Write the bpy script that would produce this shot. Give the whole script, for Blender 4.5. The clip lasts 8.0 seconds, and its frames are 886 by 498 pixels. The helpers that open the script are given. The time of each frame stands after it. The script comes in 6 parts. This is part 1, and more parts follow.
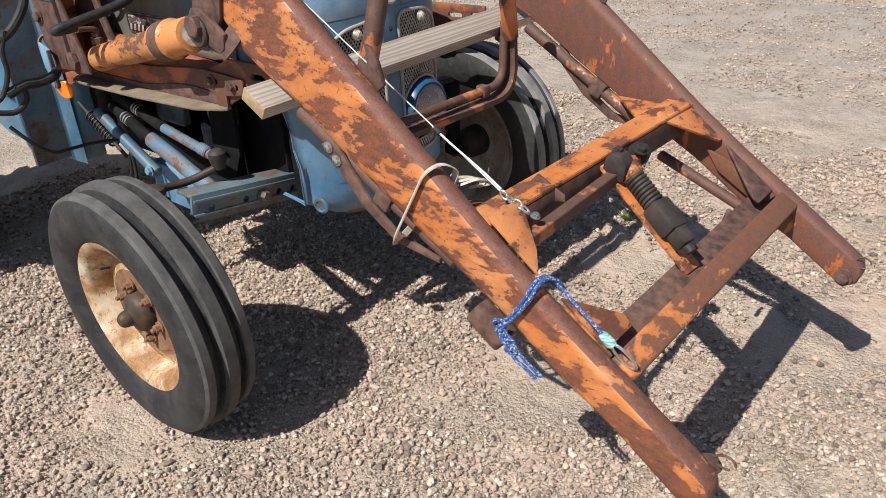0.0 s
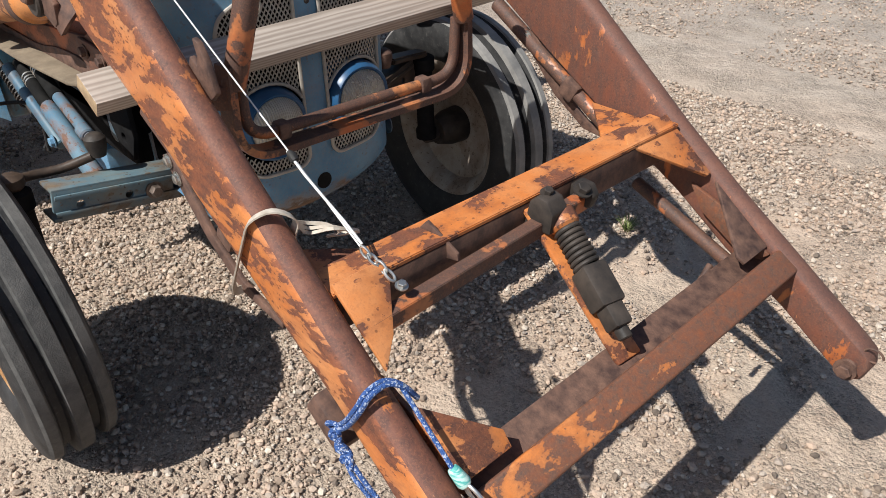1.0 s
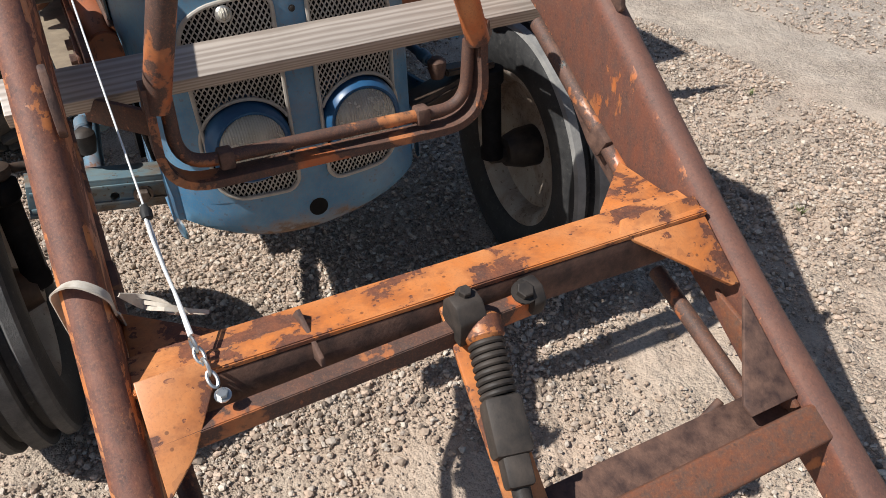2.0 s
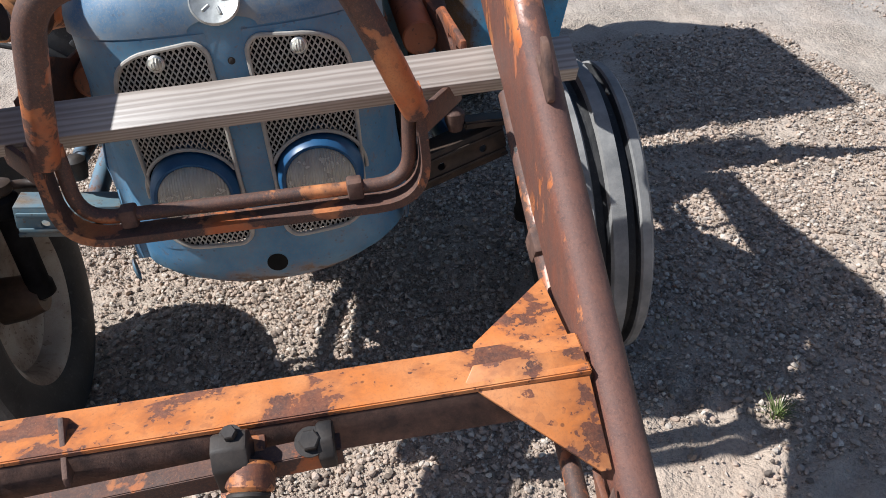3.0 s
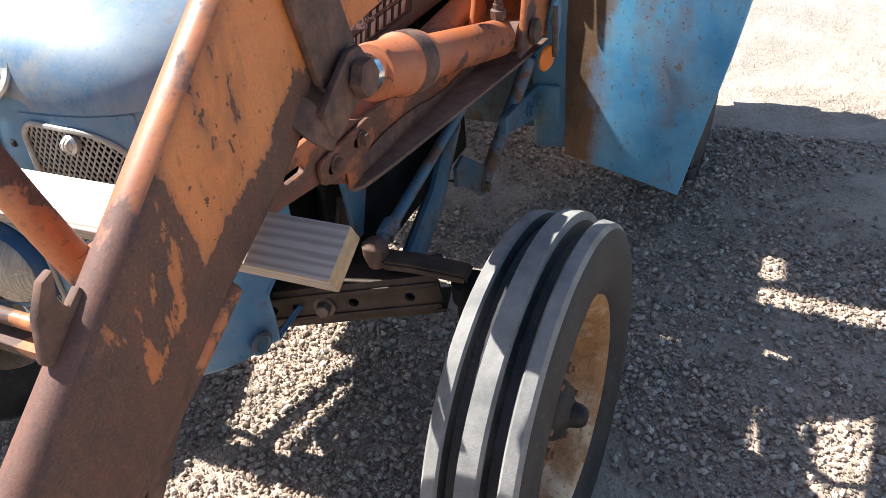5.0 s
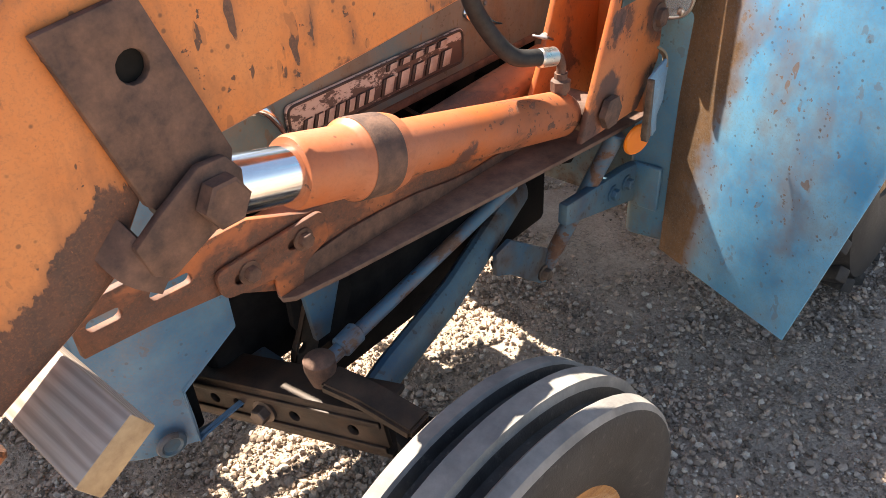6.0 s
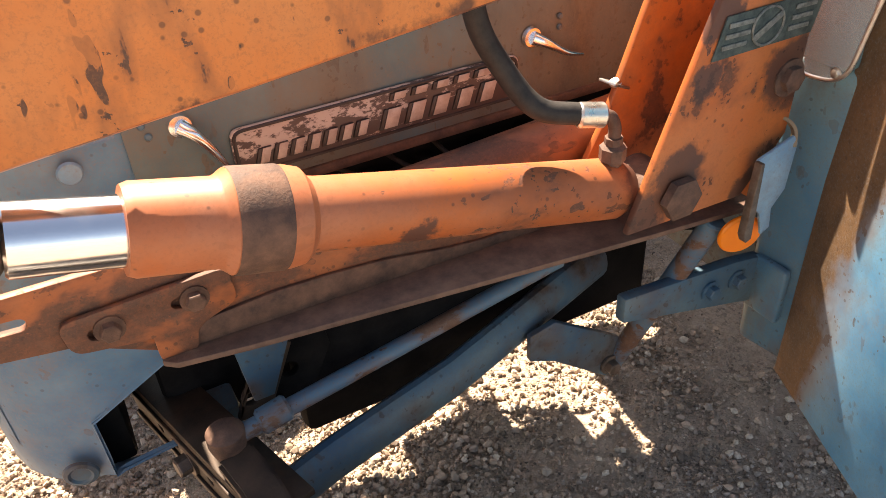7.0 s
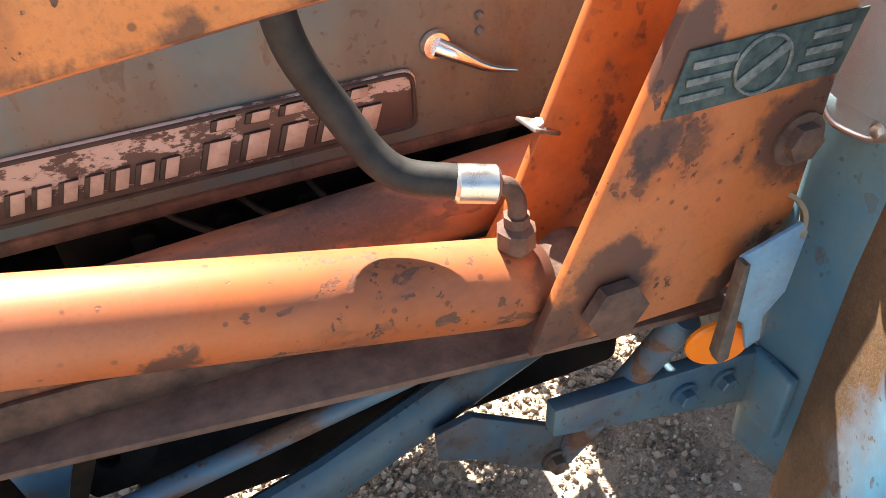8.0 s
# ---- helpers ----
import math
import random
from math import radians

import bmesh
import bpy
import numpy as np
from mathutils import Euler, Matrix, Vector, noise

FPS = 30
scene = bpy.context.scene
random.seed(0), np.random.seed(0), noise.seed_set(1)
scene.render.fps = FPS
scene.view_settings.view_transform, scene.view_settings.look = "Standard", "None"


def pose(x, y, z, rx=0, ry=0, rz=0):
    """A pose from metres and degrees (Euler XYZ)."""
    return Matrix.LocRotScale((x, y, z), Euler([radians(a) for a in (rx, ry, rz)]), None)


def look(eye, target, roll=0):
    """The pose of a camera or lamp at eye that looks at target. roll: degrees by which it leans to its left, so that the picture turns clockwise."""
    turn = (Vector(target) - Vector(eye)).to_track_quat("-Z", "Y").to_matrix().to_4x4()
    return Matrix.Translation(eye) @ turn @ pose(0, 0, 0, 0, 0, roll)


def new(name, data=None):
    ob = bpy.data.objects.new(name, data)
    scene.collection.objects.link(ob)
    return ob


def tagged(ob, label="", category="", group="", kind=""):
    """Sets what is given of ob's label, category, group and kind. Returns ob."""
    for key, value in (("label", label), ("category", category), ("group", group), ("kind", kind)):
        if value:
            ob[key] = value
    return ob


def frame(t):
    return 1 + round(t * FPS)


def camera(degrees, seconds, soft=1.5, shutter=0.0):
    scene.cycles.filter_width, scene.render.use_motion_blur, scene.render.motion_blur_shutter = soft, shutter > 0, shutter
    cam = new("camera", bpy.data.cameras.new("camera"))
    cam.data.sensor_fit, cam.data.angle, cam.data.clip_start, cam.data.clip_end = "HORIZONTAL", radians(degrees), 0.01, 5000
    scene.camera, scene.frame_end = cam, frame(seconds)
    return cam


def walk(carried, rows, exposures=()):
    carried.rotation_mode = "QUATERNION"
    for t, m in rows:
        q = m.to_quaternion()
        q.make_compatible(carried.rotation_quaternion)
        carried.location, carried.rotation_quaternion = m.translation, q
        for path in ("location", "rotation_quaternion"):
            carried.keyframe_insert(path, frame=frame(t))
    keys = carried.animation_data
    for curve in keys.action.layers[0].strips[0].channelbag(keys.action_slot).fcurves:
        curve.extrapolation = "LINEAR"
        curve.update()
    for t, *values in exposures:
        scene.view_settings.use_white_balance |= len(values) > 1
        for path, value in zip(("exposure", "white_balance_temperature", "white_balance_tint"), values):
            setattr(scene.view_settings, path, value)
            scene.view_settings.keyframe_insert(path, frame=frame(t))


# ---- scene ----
cam = camera(59.1, 8.0, 0.65)
PATH = [
    (0, (1.969, -1.649, 1.572), (0.809, -0.33, 0.615), -3.4),
    (0.5, (1.959, -1.331, 1.557), (0.789, -0.075, 0.531), -2.2),
    (1, (1.928, -1.023, 1.553), (0.694, 0.114, 0.465), -1.4),
    (1.2, (1.932, -0.896, 1.536), (0.653, 0.171, 0.43), -1.2),
    (2.3, (1.896, -0.247, 1.56), (0.347, 0.303, 0.421), -3.5),
    (2.5, (1.863, -0.132, 1.575), (0.279, 0.318, 0.439), -4.0),
    (3, (1.842, 0.195, 1.569), (0.204, 0.393, 0.439), -5.2),
    (3.5, (1.806, 0.497, 1.618), (0.148, 0.459, 0.5), -6.0),
    (4, (1.626, 0.717, 1.596), (-0.019, 0.449, 0.49), -6.4),
    (4.5, (1.411, 0.92, 1.602), (-0.184, 0.427, 0.5), -6.1),
    (4.7, (1.309, 1.019, 1.588), (-0.251, 0.438, 0.48), -5.7),
    (5.8, (0.718, 1.235, 1.565), (-0.576, 0.211, 0.434), -3.7),
    (6, (0.601, 1.236, 1.573), (-0.621, 0.134, 0.436), -3.3),
    (6.5, (0.315, 1.258, 1.534), (-0.647, -0.066, 0.384), -3.4),
    (7, (0.103, 1.237, 1.523), (-0.624, -0.216, 0.358), -3.6),
    (7.5, (-0.079, 1.122, 1.484), (-0.695, -0.353, 0.281), -3.1),
    (8, (-0.251, 1.018, 1.446), (-0.799, -0.43, 0.18), -3.0),
]
walk(cam, [(t, look(eye, target, roll)) for t, eye, target, roll in PATH],
     exposures=[(0.0, 0.1, 6200, 10), (1.2, 0.1, 6200, 9), (2.5, 0.16, 6000, 9), (3.2, 0.34, 5700, 9), (4.5, 0.89, 5800, 9), (5.8, 1.80, 7200, 12), (6.5, 2.04, 8000, 16), (7.0, 1.92, 8500, 18), (8.0, 2.22, 7200, 11)])


# ---- world, sun ----
SUN_WAY = Vector((0.03, 0.77, -1.0)).normalized()  # the way the sunlight travels
world = bpy.data.worlds.new("sky")
scene.world = world
world.use_nodes = True
wn = world.node_tree
sky = wn.nodes.new("ShaderNodeTexSky")
sky.sky_type, sky.sun_disc = "NISHITA", False
sky.sun_elevation = math.asin(-SUN_WAY.z)
sky.sun_rotation = math.atan2(-SUN_WAY.x, -SUN_WAY.y)
wn.links.new(sky.outputs[0], wn.nodes["Background"].inputs[0])
wn.nodes["Background"].inputs[1].default_value = 0.074
sun = new("sun", bpy.data.lights.new("sun", "SUN"))
sun.data.energy, sun.data.angle, sun.data.color = 5.75, radians(0.55), (1.0, 0.95, 0.87)
sun.rotation_mode = "QUATERNION"
sun.rotation_quaternion = SUN_WAY.to_track_quat("-Z", "Y")


# ---- materials ----
class Mat:
    """A node material, with short calls for its nodes."""

    def __init__(self, name):
        self.m = bpy.data.materials.new(name)
        self.m.use_nodes = True
        self.t = self.m.node_tree
        self.b = self.t.nodes["Principled BSDF"]

    def add(self, kind, **values):
        n = self.t.nodes.new("ShaderNode" + kind)
        for k, v in values.items():
            n.inputs[k].default_value = v
        return n

    def link(self, a, b):
        self.t.links.new(a, b)

    def coord(self, scale=(1, 1, 1), turn=(0, 0, 0)):
        c = self.add("TexCoord")
        p = self.add("Mapping")
        p.inputs["Scale"].default_value = scale
        p.inputs["Rotation"].default_value = [radians(a) for a in turn]
        self.link(c.outputs["Object"], p.inputs["Vector"])
        return p.outputs[0]

    def noise(self, vec, scale, detail=6.0, rough=0.6, twist=0.0):
        n = self.add("TexNoise", Scale=scale, Detail=detail, Roughness=rough, Distortion=twist)
        if vec is not None:
            self.link(vec, n.inputs["Vector"])
        return n.outputs["Fac"]

    def ramp(self, fac, lo, hi, to=(0.0, 1.0)):
        n = self.add("MapRange")
        for k, v in zip(("From Min", "From Max", "To Min", "To Max"), (lo, hi, *to)):
            n.inputs[k].default_value = v
        self.link(fac, n.inputs[0])
        return n.outputs[0]

    def math(self, op, a, b):
        n = self.add("Math")
        n.operation = op
        for i, v in enumerate((a, b)):
            if isinstance(v, (int, float)):
                n.inputs[i].default_value = v
            else:
                self.link(v, n.inputs[i])
        return n.outputs[0]

    def mix(self, fac, a, b):
        n = self.add("Mix")
        n.data_type = "RGBA"
        for s, v in ((0, fac), (6, a), (7, b)):
            if isinstance(v, (int, float)):
                n.inputs[s].default_value = v
            elif isinstance(v, tuple):
                n.inputs[s].default_value = (*v, 1.0)
            else:
                self.link(v, n.inputs[s])
        return n.outputs[2]

    def sep(self, vec, axis):
        n = self.add("SeparateXYZ")
        self.link(vec, n.inputs[0])
        return n.outputs["XYZ".index(axis)]

    def bump(self, height, strength=0.3, dist=0.002):
        n = self.add("Bump", Strength=strength, Distance=dist)
        self.link(height, n.inputs["Height"])
        self.link(n.outputs[0], self.b.inputs["Normal"])

    def out(self, colour=None, rough=None, metal=None):
        for v, k in ((colour, "Base Color"), (rough, "Roughness"), (metal, "Metallic")):
            if v is None:
                continue
            if isinstance(v, tuple):
                self.b.inputs[k].default_value = (*v, 1.0)
            elif isinstance(v, (int, float)):
                self.b.inputs[k].default_value = v
            else:
                self.link(v, self.b.inputs[k])
        return self.m


ORANGE = (0.56, 0.180, 0.042)
FADED = (0.60, 0.260, 0.100)
RUST = (0.095, 0.040, 0.027)
RUST_RED = (0.22, 0.072, 0.032)
BLUE = (0.085, 0.215, 0.36)
PALE_BLUE = (0.24, 0.40, 0.52)


def painted(name, paint, faded, under, under2, worn, size=9.0, stretch=(1, 1, 1), turn=(0, 0, 0), along=None, specks=0.5, gloss=0.45, edge=0.035, soot=(), lower=None):
    """Old paint over rusty metal. worn: the share that is bare, 0 to 1. soot: oily stains as (x, y, z, size). along: (axis, from, to, gain) lets the wear grow along the thing; lower: (slope, from, to, gain) towards a slanted lower edge."""
    m = Mat(name)
    v = m.coord(stretch, turn)
    o = m.coord()
    big = m.noise(v, size, 5.0, 0.55, 0.3)
    fine = m.noise(v, size * 6, 5.0, 0.6)
    patch = m.noise(o, 2.1, 2.0, 0.5)
    f = m.math("ADD", m.math("MULTIPLY", big, 0.72), m.math("ADD", m.math("MULTIPLY", fine, 0.16), m.math("MULTIPLY", patch, 0.22)))
    level = 0.55 + (0.5 - worn) * 0.42
    if along:
        axis, a, b, gain = along
        f = m.math("ADD", f, m.ramp(m.sep(o, axis), a, b, (0.0, gain)))
    if lower:
        tilt, a, b, gain = lower
        line = m.math("ADD", m.math("MULTIPLY", m.sep(o, "X"), tilt), m.sep(o, "Z"))
        f = m.math("ADD", f, m.math("MULTIPLY", m.ramp(line, a, b, (0.0, gain)), m.ramp(m.sep(o, "X"), 0.24, 0.34)))
    bare = m.ramp(f, level, level + edge)
    dots = m.math("ADD", m.noise(o, 80.0, 3.0, 0.6), m.math("MULTIPLY", m.math("SUBTRACT", f, level), 0.9))
    spots = m.ramp(dots, 0.66 - 0.06 * specks, 0.68 - 0.06 * specks)
    bare = m.math("MAXIMUM", bare, m.math("MULTIPLY", spots, min(1.0, specks * 1.3)))
    chips = m.ramp(m.noise(v, 42.0, 2.0, 0.5), 0.69 - 0.04 * specks, 0.70 - 0.04 * specks)
    bare = m.math("MAXIMUM", bare, m.math("MULTIPLY", chips, min(1.0, specks * 1.2)))
    left = m.math("SUBTRACT", m.noise(v, 75.0, 4.0, 0.65), m.math("MULTIPLY", m.math("SUBTRACT", f, level), 1.6))
    bare = m.math("MULTIPLY", bare, m.ramp(left, 0.60 - 0.03 * specks, 0.63 - 0.03 * specks, (1.0, 1.0 - 0.85 * specks)))
    halo = m.ramp(f, level - 0.07, level)
    tone = m.noise(o, 6.0, 5.0, 0.65)
    fresh = m.mix(m.ramp(tone, 0.38, 0.66), paint, faded)
    grime = m.mix(m.math("MULTIPLY", halo, 0.45), fresh, under2)
    metal = m.mix(m.ramp(m.noise(v, size * 3.2, 6.0, 0.7), 0.38, 0.68), under, under2)
    dust = m.mix(m.ramp(m.noise(o, 33.0, 6.0, 0.7), 0.52, 0.8, (0.0, 0.24)), metal, (0.25, 0.16, 0.115))
    pits = m.ramp(m.noise(o, 150.0, 5.0, 0.75), 0.52, 0.72, (0.0, 0.55))
    dust = m.mix(pits, dust, tuple(0.45 * k for k in under))
    scuff = m.ramp(m.noise(v, 58.0, 6.0, 0.75), 0.50, 0.78, (0.0, 0.30))
    colour = m.mix(bare, m.mix(scuff, grime, tuple(0.5 * a + 0.5 * b for a, b in zip(faded, under2))), dust)
    cell = m.add("TexVoronoi", Scale=62.0)
    m.link(o, cell.inputs["Vector"])
    pick = m.ramp(m.sep(cell.outputs["Color"], "X"), 0.68, 0.70)
    splash = m.math("MULTIPLY", m.ramp(cell.outputs["Distance"], 0.20, 0.13), pick)
    colour = m.mix(m.math("MULTIPLY", splash, 0.65 * min(1.0, specks * 1.5)), colour, tuple(0.6 * k for k in under))
    gritty = m.ramp(m.noise(o, 240.0, 4.0, 0.75), 0.50, 0.68, (0.0, 0.45))
    colour = m.mix(gritty, colour, tuple(0.7 * a + 0.3 * b for a, b in zip(under2, faded)))
    film = m.ramp(m.noise(o, 11.0, 6.0, 0.7), 0.50, 0.72, (0.0, 0.30))
    colour = m.mix(film, colour, under2)
    if soot:
        blot = m.add("TexNoise", Scale=17.0, Detail=6.0, Roughness=0.65)
        m.link(o, blot.inputs["Vector"])
        bent = m.add("VectorMath")
        bent.operation = "MULTIPLY_ADD"
        bent.inputs[1].default_value = (0.09, 0.09, 0.09)
        m.link(blot.outputs["Color"], bent.inputs[0])
        m.link(o, bent.inputs[2])
        for x, y, z, r in soot:
            d = m.add("VectorMath")
            d.operation = "DISTANCE"
            d.inputs[1].default_value = (x + 0.045, y + 0.045, z + 0.045)
            m.link(bent.outputs[0], d.inputs[0])
            near = m.ramp(d.outputs["Value"], r, r * 0.75, (0.0, 0.85))
            colour = m.mix(near, colour, (0.050, 0.030, 0.028))
    grain = m.noise(o, 260.0, 4.0, 0.7)
    height = m.math("ADD", m.math("MULTIPLY", bare, -0.5), m.math("MULTIPLY", m.math("MULTIPLY", grain, bare), 0.8))
    m.bump(height, 0.45, 0.0016)
    return m.out(colour, m.ramp(bare, 0, 1, (gloss, 0.68)), 0.0)


def plain(name, a, b, rough=0.6, metal=0.0, size=18.0, bump=0.2, stretch=(1, 1, 1), spread=(0.35, 0.68), shine=0.5):
    """A surface whose colour wanders between two tones, with a fine grain."""
    m = Mat(name)
    m.b.inputs["Specular IOR Level"].default_value = shine
    v = m.coord(stretch)
    n = m.noise(v, size, 7.0, 0.65)
    m.bump(m.noise(m.coord(), 210.0, 5.0, 0.65), bump, 0.0015)
    return m.out(m.mix(m.ramp(n, *spread), a, b), m.ramp(n, 0.3, 0.7, (rough - 0.08, rough + 0.1)), metal)


ARM_TURN = (0, -38, 0)
M = {}
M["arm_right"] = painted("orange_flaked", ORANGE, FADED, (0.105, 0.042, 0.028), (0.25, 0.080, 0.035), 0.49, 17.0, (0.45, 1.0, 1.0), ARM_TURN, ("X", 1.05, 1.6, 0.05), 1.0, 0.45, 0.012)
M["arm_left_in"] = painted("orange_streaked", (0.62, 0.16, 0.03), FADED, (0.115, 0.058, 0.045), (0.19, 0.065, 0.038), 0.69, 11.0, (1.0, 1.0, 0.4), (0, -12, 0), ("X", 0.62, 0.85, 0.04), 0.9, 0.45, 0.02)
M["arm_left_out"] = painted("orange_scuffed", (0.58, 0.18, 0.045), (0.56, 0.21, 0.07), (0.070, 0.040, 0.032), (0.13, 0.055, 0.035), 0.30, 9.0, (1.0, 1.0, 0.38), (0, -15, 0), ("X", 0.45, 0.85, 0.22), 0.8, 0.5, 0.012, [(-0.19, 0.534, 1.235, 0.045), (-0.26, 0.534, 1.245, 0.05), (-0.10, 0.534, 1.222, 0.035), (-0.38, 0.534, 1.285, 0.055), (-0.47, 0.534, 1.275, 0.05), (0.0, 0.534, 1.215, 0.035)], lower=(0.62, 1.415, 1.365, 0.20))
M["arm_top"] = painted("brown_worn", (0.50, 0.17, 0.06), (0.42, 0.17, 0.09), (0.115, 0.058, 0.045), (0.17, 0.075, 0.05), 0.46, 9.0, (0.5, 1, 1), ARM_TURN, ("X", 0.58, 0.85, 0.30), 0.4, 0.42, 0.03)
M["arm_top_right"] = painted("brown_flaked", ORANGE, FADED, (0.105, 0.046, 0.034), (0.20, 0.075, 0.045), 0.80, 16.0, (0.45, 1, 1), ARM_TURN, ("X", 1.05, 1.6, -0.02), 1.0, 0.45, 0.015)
M["bar"] = painted("orange_chipped", ORANGE, FADED, RUST, RUST_RED, 0.47, 15.0, (1.0, 0.75, 1.0), (0, 0, 0), None, 0.9, 0.45, 0.012)
M["bar_low"] = painted("orange_brown_bar", ORANGE, FADED, (0.12, 0.068, 0.048), RUST_RED, 0.61, 24.0, (1.0, 0.6, 1.0), (0, 0, 0), ("Y", -0.2, 0.35, 0.14), 0.8, 0.5, 0.015)
M["orange"] = painted("orange_sound", (0.50, 0.125, 0.028), (0.48, 0.165, 0.06), RUST, RUST_RED, 0.30, 7.0, (1, 1, 1), (0, 0, 0), None, 0.5, 0.48, 0.02)
M["tower"] = painted("orange_oil_stained", (0.50, 0.125, 0.028), (0.46, 0.155, 0.055), RUST, RUST_RED, 0.30, 9.0, (1, 1, 1), (0, 0, 0), None, 1.0, 0.5, 0.02, [(-0.566, 0.598, 0.985, 0.050), (-0.735, 0.598, 1.090, 0.050), (-0.590, 0.598, 1.12, 0.030), (-0.50, 0.598, 0.935, 0.050), (-0.600, 0.598, 1.20, 0.035), (-0.70, 0.598, 0.925, 0.035)])
M["ram"] = painted("orange_sunbleached", (0.43, 0.112, 0.030), (0.41, 0.150, 0.078), (0.075, 0.045, 0.035), RUST_RED, 0.27, 7.0, (0.6, 1, 1), (0, 0, 0), None, 1.0, 0.5, 0.05, [(-0.02, 0.555, 1.075, 0.022), (-0.20, 0.56, 1.02, 0.026), (-0.10, 0.54, 1.03, 0.02), (-0.545, 0.54, 0.97, 0.06), (-0.36, 0.38, 1.03, 0.035), (0.14, 0.535, 1.10, 0.028)])
M["ram_right"] = painted("orange_ram_flaked", (0.60, 0.22, 0.055), (0.60, 0.27, 0.10), RUST, (0.20, 0.085, 0.045), 0.36, 13.0, (0.5, 1, 1), (0, 0, 0), None, 1.0, 0.5, 0.02)
M["rail"] = painted("orange_rail_rusted", (0.46, 0.115, 0.030), (0.42, 0.14, 0.055), (0.085, 0.045, 0.034), (0.17, 0.065, 0.035), 0.40, 9.0, (0.6, 1, 1), (0, 0, 0), ("X", -0.15, 0.15, 0.14), 0.7, 0.55, 0.05)
M["tube_dull"] = painted("orange_tube_dull", (0.36, 0.105, 0.035), (0.32, 0.12, 0.065), (0.075, 0.045, 0.036), (0.15, 0.07, 0.045), 0.40, 8.0, (0.5, 1, 1), (0, 0, 0), None, 0.6, 0.5, 0.06, [(-0.36, 0.38, 1.03, 0.045), (-0.16, 0.42, 1.02, 0.03)])
M["guard"] = painted("guard_worn", (0.50, 0.12, 0.03), FADED, (0.075, 0.045, 0.036), (0.13, 0.06, 0.04), 0.66, 9.0, (1, 1, 1), (0, 0, 0), None, 0.3, 0.42, 0.02)
M["brown"] = plain("rusty_iron", (0.055, 0.030, 0.024), (0.175, 0.095, 0.065), 0.75, 0.0, 34.0, 0.6)
M["dark_iron"] = plain("oily_iron", (0.022, 0.02, 0.019), (0.07, 0.055, 0.045), 0.55, 0.0, 16.0, 0.3, shine=0.25)
M["engine"] = plain("engine_grime", (0.007, 0.007, 0.008), (0.022, 0.021, 0.021), 0.8, 0.0, 12.0, 0.35, shine=0.08)
M["greasy"] = plain("greasy_brown", (0.035, 0.027, 0.022), (0.10, 0.065, 0.045), 0.5, 0.0, 14.0, 0.3, shine=0.25)
M["bolt"] = plain("dull_bolt", (0.10, 0.075, 0.06), (0.22, 0.17, 0.14), 0.5, 0.5, 60.0, 0.3)
M["zinc"] = plain("zinc_plated", (0.55, 0.54, 0.50), (0.72, 0.70, 0.66), 0.32, 0.9, 40.0, 0.1)
M["chrome"] = plain("polished_rod", (0.80, 0.80, 0.80), (0.88, 0.87, 0.86), 0.16, 1.0, 12.0, 0.02)
M["blue"] = painted("blue_faded", (0.075, 0.22, 0.38), PALE_BLUE, (0.10, 0.07, 0.05), (0.20, 0.11, 0.06), 0.12, 5.0, (1, 1, 1), (0, 0, 0), None, 0.25, 0.42, 0.08)
M["nose"] = painted("blue_nose", (0.055, 0.170, 0.30), (0.14, 0.27, 0.38), (0.10, 0.065, 0.045), (0.24, 0.13, 0.06), 0.10, 7.0, (1, 1, 1), (0, 0, 0), ("Z", 0.60, 0.49, 0.26), 0.4, 0.45, 0.04)
M["blue_panel"] = painted("blue_sheet", (0.055, 0.30, 0.57), (0.17, 0.45, 0.67), (0.12, 0.07, 0.035), (0.24, 0.13, 0.06), 0.14, 4.0, (1, 1, 0.6), (0, 0, 0), ("Y", 0.77, 0.61, 0.42), 0.6, 0.35, 0.09)
M["blue_panel_right"] = painted("blue_sheet_sunny", (0.07, 0.24, 0.42), (0.22, 0.42, 0.55), (0.12, 0.07, 0.035), (0.24, 0.13, 0.06), 0.12, 4.0, (1, 1, 0.6), (0, 0, 0), None, 0.2, 0.4, 0.10)
M["blue_dull"] = painted("blue_greasy", (0.04, 0.115, 0.19), (0.11, 0.19, 0.22), (0.03, 0.025, 0.022), (0.12, 0.075, 0.05), 0.42, 7.0, (1, 1, 1), (0, 0, 0), None, 0.5, 0.5, 0.08)
M["cab_blue"] = painted("cab_blue_grimy", (0.055, 0.185, 0.30), (0.13, 0.25, 0.29), (0.07, 0.06, 0.05), (0.16, 0.11, 0.07), 0.34, 8.0, (1, 1, 0.5), (0, 0, 0), None, 0.5, 0.45, 0.10)
M["bonnet_side"] = painted("bonnet_side", (0.072, 0.132, 0.155), (0.135, 0.182, 0.180), (0.075, 0.055, 0.040), (0.175, 0.110, 0.06), 0.38, 4.6, (1, 1, 0.4), (0, 0, 0), ("X", -0.10, -0.62, 0.17), 0.5, 0.46, 0.16)
M["bonnet"] = painted("blue_bonnet", (0.062, 0.155, 0.27), (0.20, 0.27, 0.34), (0.17, 0.105, 0.065), (0.38, 0.30, 0.19), 0.27, 3.2, (1, 1, 1), (0, 0, 0), ("X", 0.10, -0.75, 0.20), 0.25, 0.52, 0.16)
M["black"] = plain("black_void", (0.008, 0.008, 0.008), (0.02, 0.019, 0.018), 0.75, 0.0, 20.0, 0.2, shine=0.08)
M["hose"] = plain("hose_rubber", (0.016, 0.016, 0.017), (0.04, 0.038, 0.036), 0.6, 0.0, 50.0, 0.15, shine=0.25)
